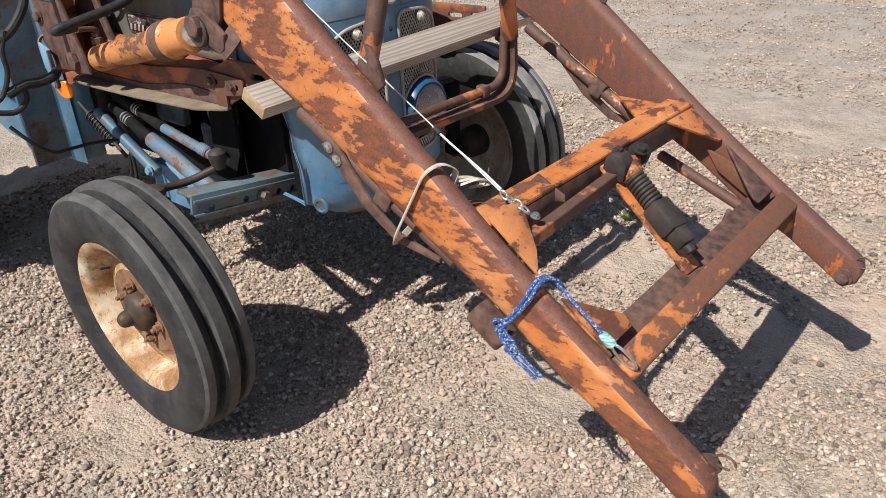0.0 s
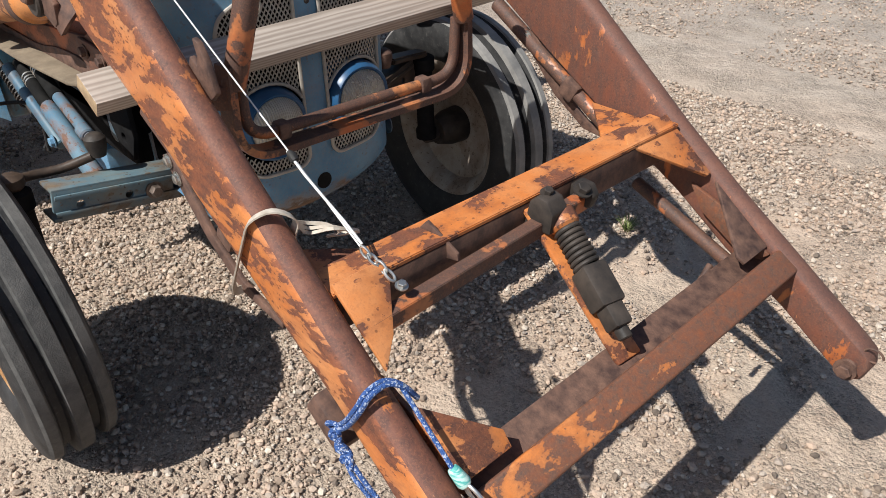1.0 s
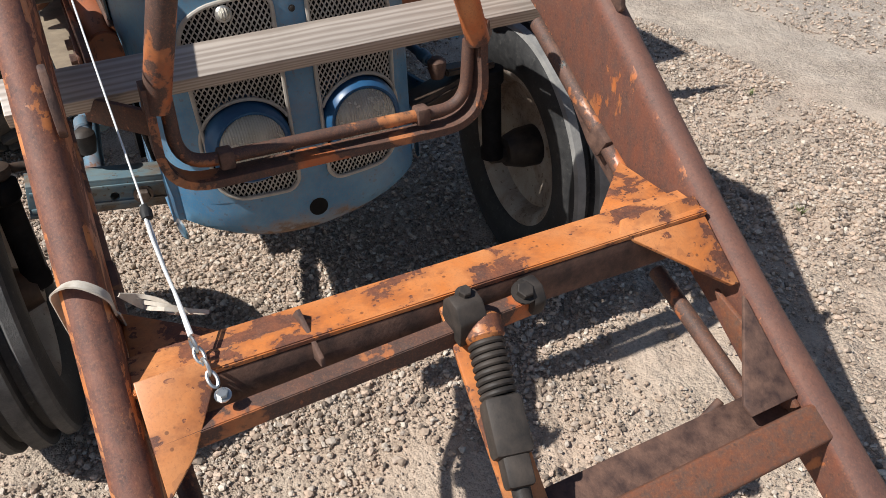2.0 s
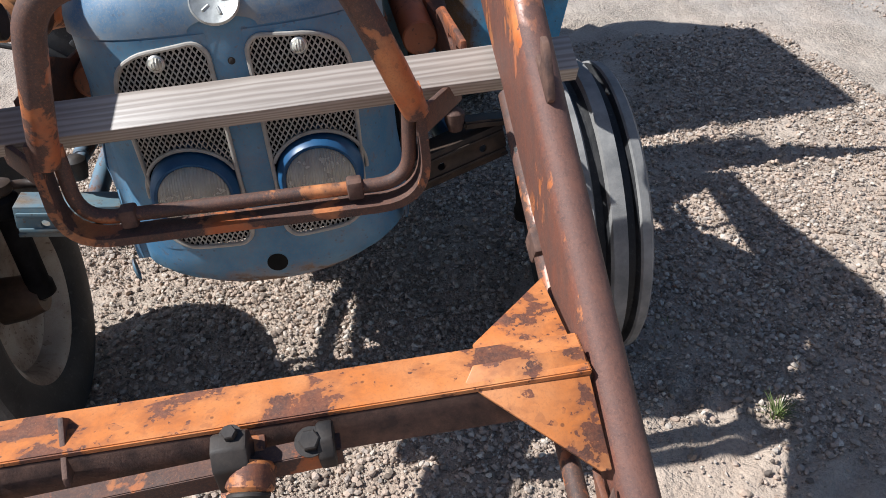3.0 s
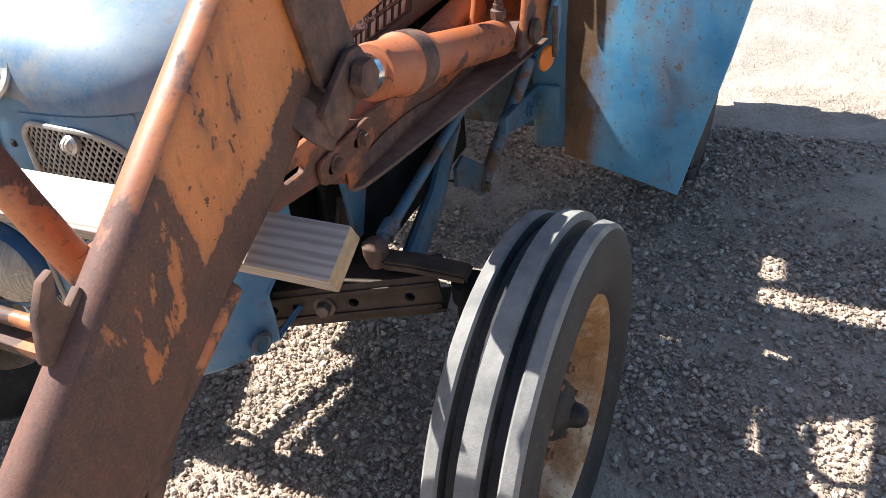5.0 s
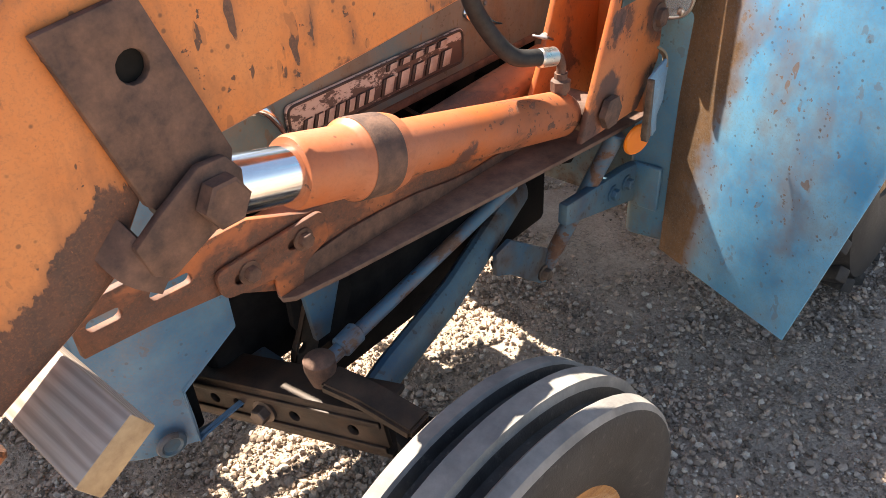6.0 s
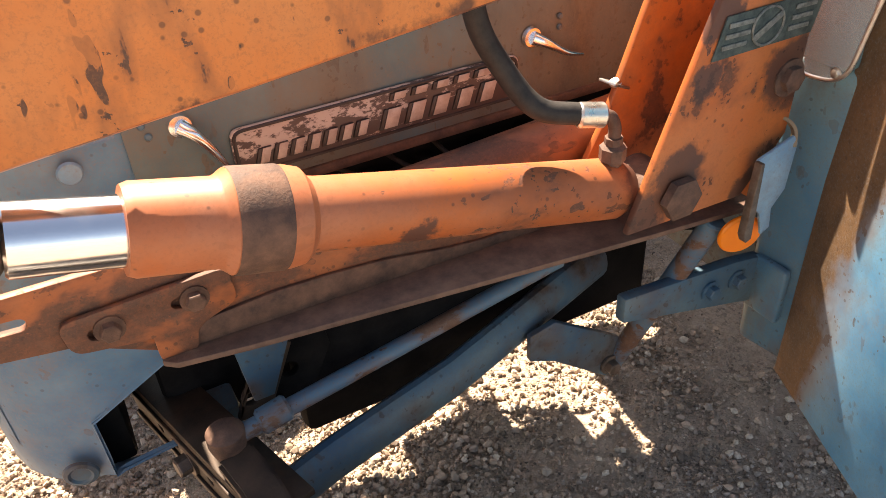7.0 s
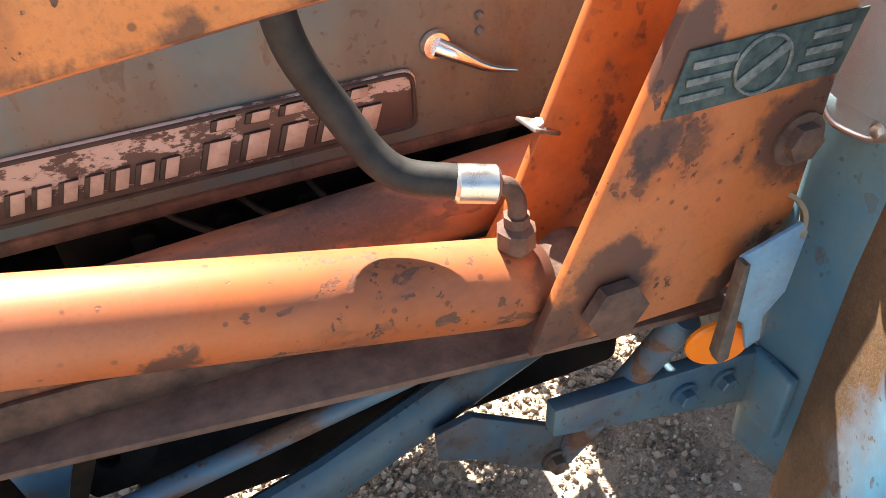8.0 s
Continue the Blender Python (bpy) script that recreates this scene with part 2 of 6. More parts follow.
M["grille"] = plain("grille_cream", (0.32, 0.29, 0.245), (0.48, 0.44, 0.385), 0.5, 0.0, 30.0, 0.1)
M["cream"] = painted("cream_rim", (0.66, 0.56, 0.38), (0.72, 0.66, 0.54), (0.22, 0.10, 0.035), (0.42, 0.22, 0.075), 0.72, 9.0, (1, 1, 1), (0, 0, 0), None, 0.7, 0.5, 0.14)
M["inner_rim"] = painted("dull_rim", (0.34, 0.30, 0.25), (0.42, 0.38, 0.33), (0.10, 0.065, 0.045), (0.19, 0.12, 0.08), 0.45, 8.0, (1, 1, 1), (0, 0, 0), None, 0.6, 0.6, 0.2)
M["rim_rust"] = plain("rim_rust", (0.13, 0.065, 0.035), (0.30, 0.16, 0.08), 0.75, 0.0, 25.0, 0.4)
M["lamp_blue"] = plain("lamp_blue", (0.015, 0.07, 0.17), (0.03, 0.11, 0.23), 0.4, 0.0, 14.0, 0.05)
M["reflector"] = plain("orange_reflector", (0.95, 0.22, 0.01), (1.0, 0.26, 0.015), 0.35, 0.0, 20.0, 0.03)
M["webbing"] = plain("cotton_strap", (0.42, 0.36, 0.29), (0.58, 0.52, 0.44), 0.85, 0.0, 60.0, 0.3)
M["wire"] = plain("white_cord", (0.62, 0.62, 0.60), (0.78, 0.78, 0.76), 0.6, 0.0, 140.0, 0.3)
M["teal"] = plain("teal_band", (0.10, 0.42, 0.38), (0.50, 0.70, 0.64), 0.6, 0.0, 160.0, 0.1, (0.2, 0.2, 1.0), (0.45, 0.55))


def tyre_rubber():
    m = Mat("tyre_rubber")
    o = m.coord()
    n = m.noise(o, 14.0, 7.0, 0.7)
    d = m.noise(o, 70.0, 4.0, 0.6)
    c = m.mix(m.ramp(n, 0.4, 0.72), (0.013, 0.013, 0.014), (0.048, 0.046, 0.045))
    c = m.mix(m.ramp(d, 0.58, 0.74, (0.0, 0.30)), c, (0.15, 0.14, 0.125))
    m.bump(m.math("ADD", m.math("MULTIPLY", d, 0.6), m.noise(o, 300.0, 3.0, 0.6)), 0.35, 0.002)
    return m.out(c, m.ramp(n, 0.3, 0.7, (0.58, 0.8)))


def tread_rubber():
    m = Mat("tread_rubber")
    o = m.coord()
    n = m.noise(o, 11.0, 7.0, 0.7)
    d = m.noise(o, 90.0, 4.0, 0.6)
    c = m.mix(m.ramp(n, 0.35, 0.7), (0.050, 0.049, 0.048), (0.125, 0.12, 0.113))
    c = m.mix(m.ramp(d, 0.58, 0.70, (0.0, 0.4)), c, (0.055, 0.053, 0.05))
    m.bump(m.math("ADD", m.math("MULTIPLY", d, 0.8), m.noise(o, 280.0, 3.0, 0.6)), 0.5, 0.003)
    return m.out(c, 0.82)


M["rubber"], M["tread"] = tyre_rubber(), tread_rubber()
M["tread_dusty"] = plain("tread_dusty", (0.15, 0.146, 0.14), (0.30, 0.285, 0.265), 0.85, 0.0, 11.0, 0.5)


def timber(name, a, b, axis, ring=34.0):
    """Sawn softwood: the grain runs along one axis."""
    m = Mat(name)
    s = [1.0, 1.0, 1.0]
    s["XYZ".index(axis)] = 0.05
    v = m.coord(tuple(s))
    warp = m.noise(v, 8.0, 3.0, 0.5)
    w = m.add("TexWave", Scale=ring, Distortion=6.0, Detail=3.0)
    w.inputs["Detail Scale"].default_value = 1.2
    w.wave_type = "BANDS"
    w.bands_direction = "Z" if axis != "Z" else "X"
    m.link(v, w.inputs["Vector"])
    f = m.math("ADD", m.math("MULTIPLY", w.outputs["Fac"], 0.55), m.math("MULTIPLY", warp, 0.5))
    stain = m.noise(m.coord(), 7.0, 5.0, 0.6)
    c = m.mix(m.ramp(f, 0.25, 0.85), a, b)
    c = m.mix(m.ramp(stain, 0.55, 0.8, (0.0, 0.35)), c, (0.17, 0.13, 0.10))
    m.bump(m.math("ADD", f, m.noise(v, 160.0, 4.0, 0.6)), 0.35, 0.0015)
    m.b.inputs["Specular IOR Level"].default_value = 0.7
    return m.out(c, 0.42)


M["wood"] = timber("weathered_pine", (0.28, 0.230, 0.190), (0.45, 0.385, 0.33), "Y", 46.0)
M["wood_end"] = plain("sawn_end_grain", (0.28, 0.19, 0.11), (0.44, 0.32, 0.19), 0.75, 0.0, 40.0, 0.3)


def gravel_ground():
    m = Mat("gravel_ground")
    o = m.coord()
    v1 = m.add("TexVoronoi", Scale=85.0)
    v2 = m.add("TexVoronoi", Scale=190.0)
    for v in (v1, v2):
        m.link(o, v.inputs["Vector"])
    big = m.noise(o, 0.9, 5.0, 0.6)
    mid = m.noise(o, 7.0, 6.0, 0.65)
    fine = m.noise(o, 120.0, 5.0, 0.7)
    dirt = m.mix(m.ramp(mid, 0.35, 0.68), (0.44, 0.325, 0.240), (0.60, 0.465, 0.360))
    dirt = m.mix(m.ramp(big, 0.42, 0.62, (0.0, 0.55)), dirt, (0.43, 0.36, 0.28))
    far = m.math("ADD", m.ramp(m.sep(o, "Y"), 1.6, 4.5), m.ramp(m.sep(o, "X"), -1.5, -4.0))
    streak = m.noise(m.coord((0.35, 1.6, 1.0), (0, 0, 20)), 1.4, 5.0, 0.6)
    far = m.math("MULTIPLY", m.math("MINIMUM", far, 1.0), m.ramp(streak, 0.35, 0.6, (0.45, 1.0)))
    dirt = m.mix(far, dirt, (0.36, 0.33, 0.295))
    stone = m.mix(m.sep(v1.outputs["Color"], "X"), (0.19, 0.150, 0.12), (0.52, 0.42, 0.325))
    share = m.ramp(m.sep(v2.outputs["Color"], "Y"), 0.35, 0.55)
    rough = m.ramp(m.noise(o, 3.3, 4.0, 0.6), 0.40, 0.60)
    c = m.mix(m.math("MULTIPLY", share, m.ramp(rough, 0.0, 1.0, (0.2, 0.85))), dirt, stone)
    c = m.mix(m.ramp(fine, 0.5, 0.8, (0.0, 0.5)), c, (0.16, 0.12, 0.09))
    h = m.math("SUBTRACT", m.math("MULTIPLY", fine, 0.9), m.math("ADD", v1.outputs["Distance"], m.math("MULTIPLY", v2.outputs["Distance"], 0.5)))
    h = m.math("MULTIPLY", h, m.ramp(rough, 0.0, 1.0, (0.35, 1.0)))
    clods = m.noise(o, 22.0, 6.0, 0.62)
    h = m.math("ADD", h, m.math("MULTIPLY", clods, 2.5))
    m.bump(h, 0.9, 0.009)
    return m.out(c, 0.92)


def pebble_stone():
    m = Mat("pebble_stone")
    g = m.add("NewGeometry")
    r = g.outputs["Random Per Island"]
    n = m.add("ValToRGB")
    el = n.color_ramp.elements
    for i, (p, c) in enumerate(((0.0, (0.10, 0.080, 0.066)), (0.25, (0.34, 0.255, 0.19)), (0.5, (0.58, 0.43, 0.325)), (0.78, (0.37, 0.31, 0.26)), (1.0, (0.70, 0.60, 0.49)))):
        e = el[i] if i < 2 else el.new(p)
        e.position, e.color = p, (*c, 1)
    m.link(r, n.inputs[0])
    d = m.noise(m.coord(), 150.0, 4.0, 0.7)
    m.bump(d, 0.3, 0.002)
    return m.out(m.mix(m.ramp(d, 0.4, 0.75, (0.0, 0.5)), n.outputs[0], (0.26, 0.20, 0.15)), 0.9)


M["gravel"], M["pebble"] = gravel_ground(), pebble_stone()


def lens_glass():
    m = Mat("lamp_lens")
    m.b.inputs["Transmission Weight"].default_value = 0.35
    m.b.inputs["IOR"].default_value = 1.45
    o = m.coord()
    w = m.add("TexWave", Scale=55.0, Distortion=0.4)
    w.bands_direction = "Y"
    m.link(o, w.inputs["Vector"])
    m.bump(w.outputs["Fac"], 0.6, 0.003)
    dusty = m.noise(o, 22.0, 5.0, 0.6)
    return m.out(m.mix(m.ramp(dusty, 0.4, 0.7), (0.74, 0.70, 0.60), (0.58, 0.52, 0.42)), m.ramp(dusty, 0.3, 0.7, (0.10, 0.35)))


def clear_glass():
    m = Mat("clear_sheet")
    m.b.inputs["Transmission Weight"].default_value = 0.75
    m.b.inputs["IOR"].default_value = 1.4
    o = m.coord()
    return m.out((0.80, 0.82, 0.82), m.ramp(m.noise(o, 30.0, 6.0, 0.7), 0.4, 0.75, (0.03, 0.25)))


def rope_blue():
    m = Mat("blue_rope")
    o = m.coord()
    w = m.add("TexVoronoi", Scale=380.0)
    m.link(o, w.inputs["Vector"])
    pick = m.sep(w.outputs["Color"], "X")
    c = m.mix(m.ramp(pick, 0.74, 0.80), (0.030, 0.085, 0.27), (0.34, 0.40, 0.54))
    m.bump(w.outputs["Distance"], 0.7, 0.003)
    return m.out(c, 0.75)


def name_plate():
    """Old pressed plate: pink-white metal with flaking dark paint."""
    m = Mat("badge_plate")
    o = m.coord((0.5, 1, 1))
    n = m.math("ADD", m.math("MULTIPLY", m.noise(o, 45.0, 7.0, 0.75), 0.65), m.math("MULTIPLY", m.noise(o, 9.0, 4.0, 0.6), 0.35))
    n = m.math("ADD", n, m.ramp(m.sep(m.coord(), "Z"), 1.085, 1.03, (-0.05, 0.07)))
    gone = m.ramp(n, 0.455, 0.485)
    m.bump(gone, 0.3, 0.001)
    return m.out(m.mix(gone, (0.46, 0.375, 0.335), (0.075, 0.050, 0.046)), 0.45)


M["lens"], M["glass"], M["rope"], M["badge"] = lens_glass(), clear_glass(), rope_blue(), name_plate()
# Dark tone for the badge rim and for the bars' painted shadows.
M["badge_edge_shade"] = plain("badge_edge_shade", (0.022, 0.016, 0.015), (0.055, 0.038, 0.034), 0.5, 0.0, 40.0, 0.2)
M["letters"] = plain("raised_bars", (0.30, 0.225, 0.19), (0.50, 0.40, 0.35), 0.45, 0.1, 45.0, 0.2)
M["silver"] = plain("silver_badge", (0.42, 0.42, 0.38), (0.60, 0.60, 0.56), 0.4, 0.6, 40.0, 0.2)
M["dial_plate"] = plain("green_black_plate", (0.03, 0.045, 0.045), (0.10, 0.13, 0.12), 0.5, 0.3, 70.0, 0.3)
M["dial_bar"] = plain("dull_raised_text", (0.09, 0.10, 0.095), (0.26, 0.27, 0.25), 0.5, 0.3, 120.0, 0.3)
M["flange"] = plain("flange_brown", (0.075, 0.044, 0.036), (0.20, 0.118, 0.085), 0.7, 0.0, 26.0, 0.6)
# Tan dust, lightened for the sun on the right flange and lever curl.
M["dusty"] = plain("dusty_sunlit", (0.13, 0.098, 0.066), (0.26, 0.205, 0.14), 0.8, 0.0, 12.0, 0.3)
M["axle"] = painted("axle_paint_worn", (0.075, 0.145, 0.19), (0.15, 0.21, 0.22), (0.075, 0.055, 0.040), (0.19, 0.13, 0.075), 0.47, 11.0, (1, 0.5, 1), (0, 0, 0), None, 0.7, 0.55, 0.08)
M["link_paint"] = painted("link_paint_worn", (0.065, 0.155, 0.235), (0.13, 0.22, 0.28), (0.12, 0.065, 0.045), (0.20, 0.10, 0.06), 0.42, 16.0, (0.5, 1, 1), (0, 0, 0), None, 0.8, 0.5, 0.03)
M["grass"] = plain("dry_grass", (0.09, 0.13, 0.03), (0.22, 0.24, 0.08), 0.8, 0.0, 30.0, 0.0)


# ---- mesh helpers ----
def part(name, bm, material, parent=None, label="", smooth=35):
    """Links a bmesh as one mesh object, under a thing or a part."""
    me = bpy.data.meshes.new(name)
    bm.normal_update()
    bm.to_mesh(me)
    bm.free()
    for m in material if isinstance(material, (list, tuple)) else [material]:
        me.materials.append(m)
    if smooth:
        me.shade_smooth()
        me.set_sharp_from_angle(angle=radians(smooth))
    ob = new(name, me)
    if parent:
        ob.parent = parent
    if label:
        ob["label"] = label
    return ob


def move(bm, m, verts=None):
    bmesh.ops.transform(bm, matrix=m, verts=verts or bm.verts)
    return bm


def box(size, at=(0, 0, 0), turn=(0, 0, 0), bevel=0.003, seg=2, bm=None):
    """A bevelled box, added to bm when one is given."""
    own = bmesh.new()
    bmesh.ops.create_cube(own, size=1.0)
    move(own, Matrix.Diagonal((*size, 1)))
    if bevel:
        bmesh.ops.bevel(own, geom=own.edges[:], offset=bevel, segments=seg, profile=0.5, affect="EDGES")
    move(own, pose(*at, *turn))
    return join(own, bm)


def join(own, bm):
    if bm is None:
        return own
    me = bpy.data.meshes.new("tmp")
    own.to_mesh(me)
    own.free()
    bm.from_mesh(me)
    bpy.data.meshes.remove(me)
    return bm


def along(a, b):
    """The frame at a whose z axis points to b."""
    a, b = Vector(a), Vector(b)
    return Matrix.Translation(a) @ (b - a).to_track_quat("Z", "Y").to_matrix().to_4x4()


def lathe(profile, a=(0, 0, 0), b=(0, 0, 1), seg=32, bm=None, closed=False):
    """Turns (radius, height) pairs round the axis from a to b."""
    own = bmesh.new()
    rings = []
    for r, h in profile:
        if r < 1e-5:
            rings.append([own.verts.new((0, 0, h))])
        else:
            rings.append([own.verts.new((r * math.cos(2 * math.pi * k / seg), r * math.sin(2 * math.pi * k / seg), h)) for k in range(seg)])
    pairs = list(zip(rings, rings[1:]))
    if closed:
        pairs.append((rings[-1], rings[0]))
    for p, q in pairs:
        for k in range(seg):
            j = (k + 1) % seg
            if len(p) == 1 and len(q) == 1:
                continue
            if len(p) == 1:
                own.faces.new((p[0], q[j], q[k]))
            elif len(q) == 1:
                own.faces.new((p[k], p[j], q[0]))
            else:
                own.faces.new((p[k], p[j], q[j], q[k]))
    move(own, along(a, b))
    bmesh.ops.recalc_face_normals(own, faces=own.faces)
    return join(own, bm)


def rod(a, b, r, bevel=0.002, seg=20, bm=None):
    n = (Vector(b) - Vector(a)).length
    e = min(bevel, r * 0.5)
    return lathe([(0, 0), (r - e, 0), (r, e), (r, n - e), (r - e, n), (0, n)], a, b, seg, bm)


def smooth_path(points, steps=8):
    """Catmull-Rom through the points."""
    p = [Vector(q) for q in points]
    p = [p[0] * 2 - p[1], *p, p[-1] * 2 - p[-2]]
    out = []
    for i in range(1, len(p) - 2):
        for k in range(steps):
            t = k / steps
            out.append(0.5 * (2 * p[i] + (p[i + 1] - p[i - 1]) * t + (2 * p[i - 1] - 5 * p[i] + 4 * p[i + 1] - p[i + 2]) * t * t + (3 * p[i] - p[i - 1] - 3 * p[i + 1] + p[i + 2]) * t ** 3))
    return out + [p[-2]]


def round_path(points, radius, steps=6):
    """A path of straight runs with rounded corners."""
    p = [Vector(q) for q in points]
    out = [p[0]]
    for a, b, c in zip(p, p[1:], p[2:]):
        d = min(radius, (a - b).length * 0.45, (c - b).length * 0.45)
        u, v = b + (a - b).normalized() * d, b + (c - b).normalized() * d
        for k in range(steps + 1):
            t = k / steps
            out.append(u * (1 - t) ** 2 + b * 2 * t * (1 - t) + v * t * t)
    return out + [p[-1]]


def sweep(path, section, bm=None, up=(0, 0, 1), close_path=False):
    """Carries a closed 2D section along a path."""
    own = bmesh.new()
    path = [Vector(q) for q in path]
    n = len(path)
    rings = []
    ref = Vector(up)
    for i, q in enumerate(path):
        d = (path[(i + 1) % n] - path[i - 1]) if close_path else path[min(i + 1, n - 1)] - path[max(i - 1, 0)]
        d.normalize()
        side = d.cross(ref)
        if side.length < 1e-3:
            side = d.cross(Vector((1, 0, 0.01)))
        side.normalize()
        top = side.cross(d)
        ref = top
        rings.append([own.verts.new(q + side * a + top * b) for a, b in section])
    m = len(section)
    for p, q in list(zip(rings, rings[1:])) + ([(rings[-1], rings[0])] if close_path else []):
        for k in range(m):
            own.faces.new((p[k], p[(k + 1) % m], q[(k + 1) % m], q[k]))
    if not close_path:
        own.faces.new(rings[0][::-1])
        own.faces.new(rings[-1])
    bmesh.ops.recalc_face_normals(own, faces=own.faces)
    return join(own, bm)


def ring(r, n=12):
    return [(r * math.cos(2 * math.pi * k / n), r * math.sin(2 * math.pi * k / n)) for k in range(n)]


def tube(path, r, bm=None, n=12):
    return sweep(path, ring(r, n), bm)


def slab(outline, thick, frame_at, holes=(), bevel=0.002, seg=2, bm=None):
    """A flat plate: a 2D outline with round or long holes, thickened along z of its frame."""
    own = bmesh.new()
    edges = []
    for loop in (outline, *holes):
        vs = [own.verts.new((a, b, 0)) for a, b in loop]
        edges += [own.edges.new((vs[i], vs[(i + 1) % len(vs)])) for i in range(len(vs))]
    if holes:
        bmesh.ops.triangle_fill(own, edges=edges, use_beauty=True)
    else:
        own.faces.new(own.verts[:])
    bmesh.ops.recalc_face_normals(own, faces=own.faces)
    got = bmesh.ops.extrude_face_region(own, geom=own.faces[:])
    bmesh.ops.translate(own, vec=(0, 0, thick), verts=[g for g in got["geom"] if isinstance(g, bmesh.types.BMVert)])
    bmesh.ops.recalc_face_normals(own, faces=own.faces)
    if bevel:
        sharp = [e for e in own.edges if len(e.link_faces) == 2 and e.calc_face_angle(0) > 0.6]
        bmesh.ops.bevel(own, geom=sharp, offset=bevel, segments=seg, profile=0.5, affect="EDGES")
    move(own, frame_at)
    return join(own, bm)


def circle(x, y, r, n=14):
    return [(x + r * math.cos(2 * math.pi * k / n), y + r * math.sin(2 * math.pi * k / n)) for k in range(n)]


def slot(x, y, length, r, turn=0.0, n=6):
    c, s = math.cos(radians(turn)), math.sin(radians(turn))
    pts = [(length / 2 + r * math.cos(a), r * math.sin(a)) for a in np.linspace(-math.pi / 2, math.pi / 2, n)]
    pts += [(-length / 2 - r * math.cos(a), -r * math.sin(a)) for a in np.linspace(-math.pi / 2, math.pi / 2, n)]
    return [(x + a * c - b * s, y + a * s + b * c) for a, b in pts]


def xz(y):
    """A frame whose plane is the upright x-z plane at y; its third axis points to -y."""
    return Matrix.Translation((0, y, 0)) @ Matrix.Rotation(radians(90), 4, "X")


def hexbolt(at, way, r, h, bm=None, washer=True):
    """A bolt head on a washer, standing on a surface."""
    own = bmesh.new()
    if washer:
        lathe([(0, 0), (r * 1.45, 0), (r * 1.45, h * 0.22), (0, h * 0.22)], (0, 0, 0), (0, 0, 1), 16, own)
    lathe([(0, h * 0.2), (r, h * 0.2), (r, h * 0.9), (r * 0.86, h), (0, h)], (0, 0, 0), (0, 0, 1), 6, own)
    move(own, along(at, Vector(at) + Vector(way)))
    return join(own, bm)


def thicken(bm, t):
    """Gives a sheet of faces a second skin, t metres inside it, and closes its edges."""
    bm.normal_update()
    outer = list(bm.faces)
    rim = [e for e in bm.edges if len(e.link_faces) == 1]
    twin = {v: bm.verts.new(v.co - v.normal * t) for v in list(bm.verts)}
    for f in outer:
        bm.faces.new([twin[v] for v in reversed(f.verts)])
    for e in rim:
        a, b = e.verts
        bm.faces.new((a, b, twin[b], twin[a]))
    bmesh.ops.recalc_face_normals(bm, faces=bm.faces)
    return bm


def group_of(name, label, category, at=(0, 0, 0)):
    return tagged(new(name), label, category)


# ---- ground ----
def ground_height(x, y):
    n = noise.noise(Vector((x * 1.3, y * 1.3, 0.3))) * 0.010 + noise.noise(Vector((x * 4.1, y * 4.1, 5.0))) * 0.007
    n += noise.noise(Vector((x * 11.0, y * 11.0, 9.0))) * 0.008 + noise.noise(Vector((x * 24.0, y * 24.0, 2.0))) * 0.0055
    if abs(x) < 3.6 and abs(y) < 3.6:
        # worn tyre tread prints, two sets of slanted ridges
        mask = max(0.0, noise.noise(Vector((x * 0.9 + 3.0, y * 0.9, 1.0))) * 2.0 + 0.25)
        n += min(mask, 1.0) * 0.014 * math.sin((x * 0.8 + y * 0.6) * 58.0 + 2.5 * noise.noise(Vector((x * 5, y * 5, 4.0)))) * max(0.0, math.sin((x * 0.55 - y * 0.8) * 9.0))
    return n if abs(x) < 6 and abs(y) < 6 else n * 0.5


def make_ground():
    fine = list(np.arange(-3.2, 3.6, 0.022))
    far = [3.8, 4.2, 4.7, 5.4, 6.2, 7.2, 8.5, 10, 12, 15, 20, 30, 50, 90, 160, 300, 600, 1200]
    line = [-v for v in reversed(far)] + fine + far
    n = len(line)
    verts = [(x, y, ground_height(x, y) - 0.004) for y in line for x in line]
    faces = [(j * n + i, j * n + i + 1, (j + 1) * n + i + 1, (j + 1) * n + i) for j in range(n - 1) for i in range(n - 1)]
    me = bpy.data.meshes.new("ground")
    me.from_pydata(verts, [], faces)
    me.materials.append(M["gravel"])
    me.shade_smooth()
    return tagged(new("ground", me), "dry tan gravel yard with packed dirt and fine stones", "ground", kind="structure")


make_ground()


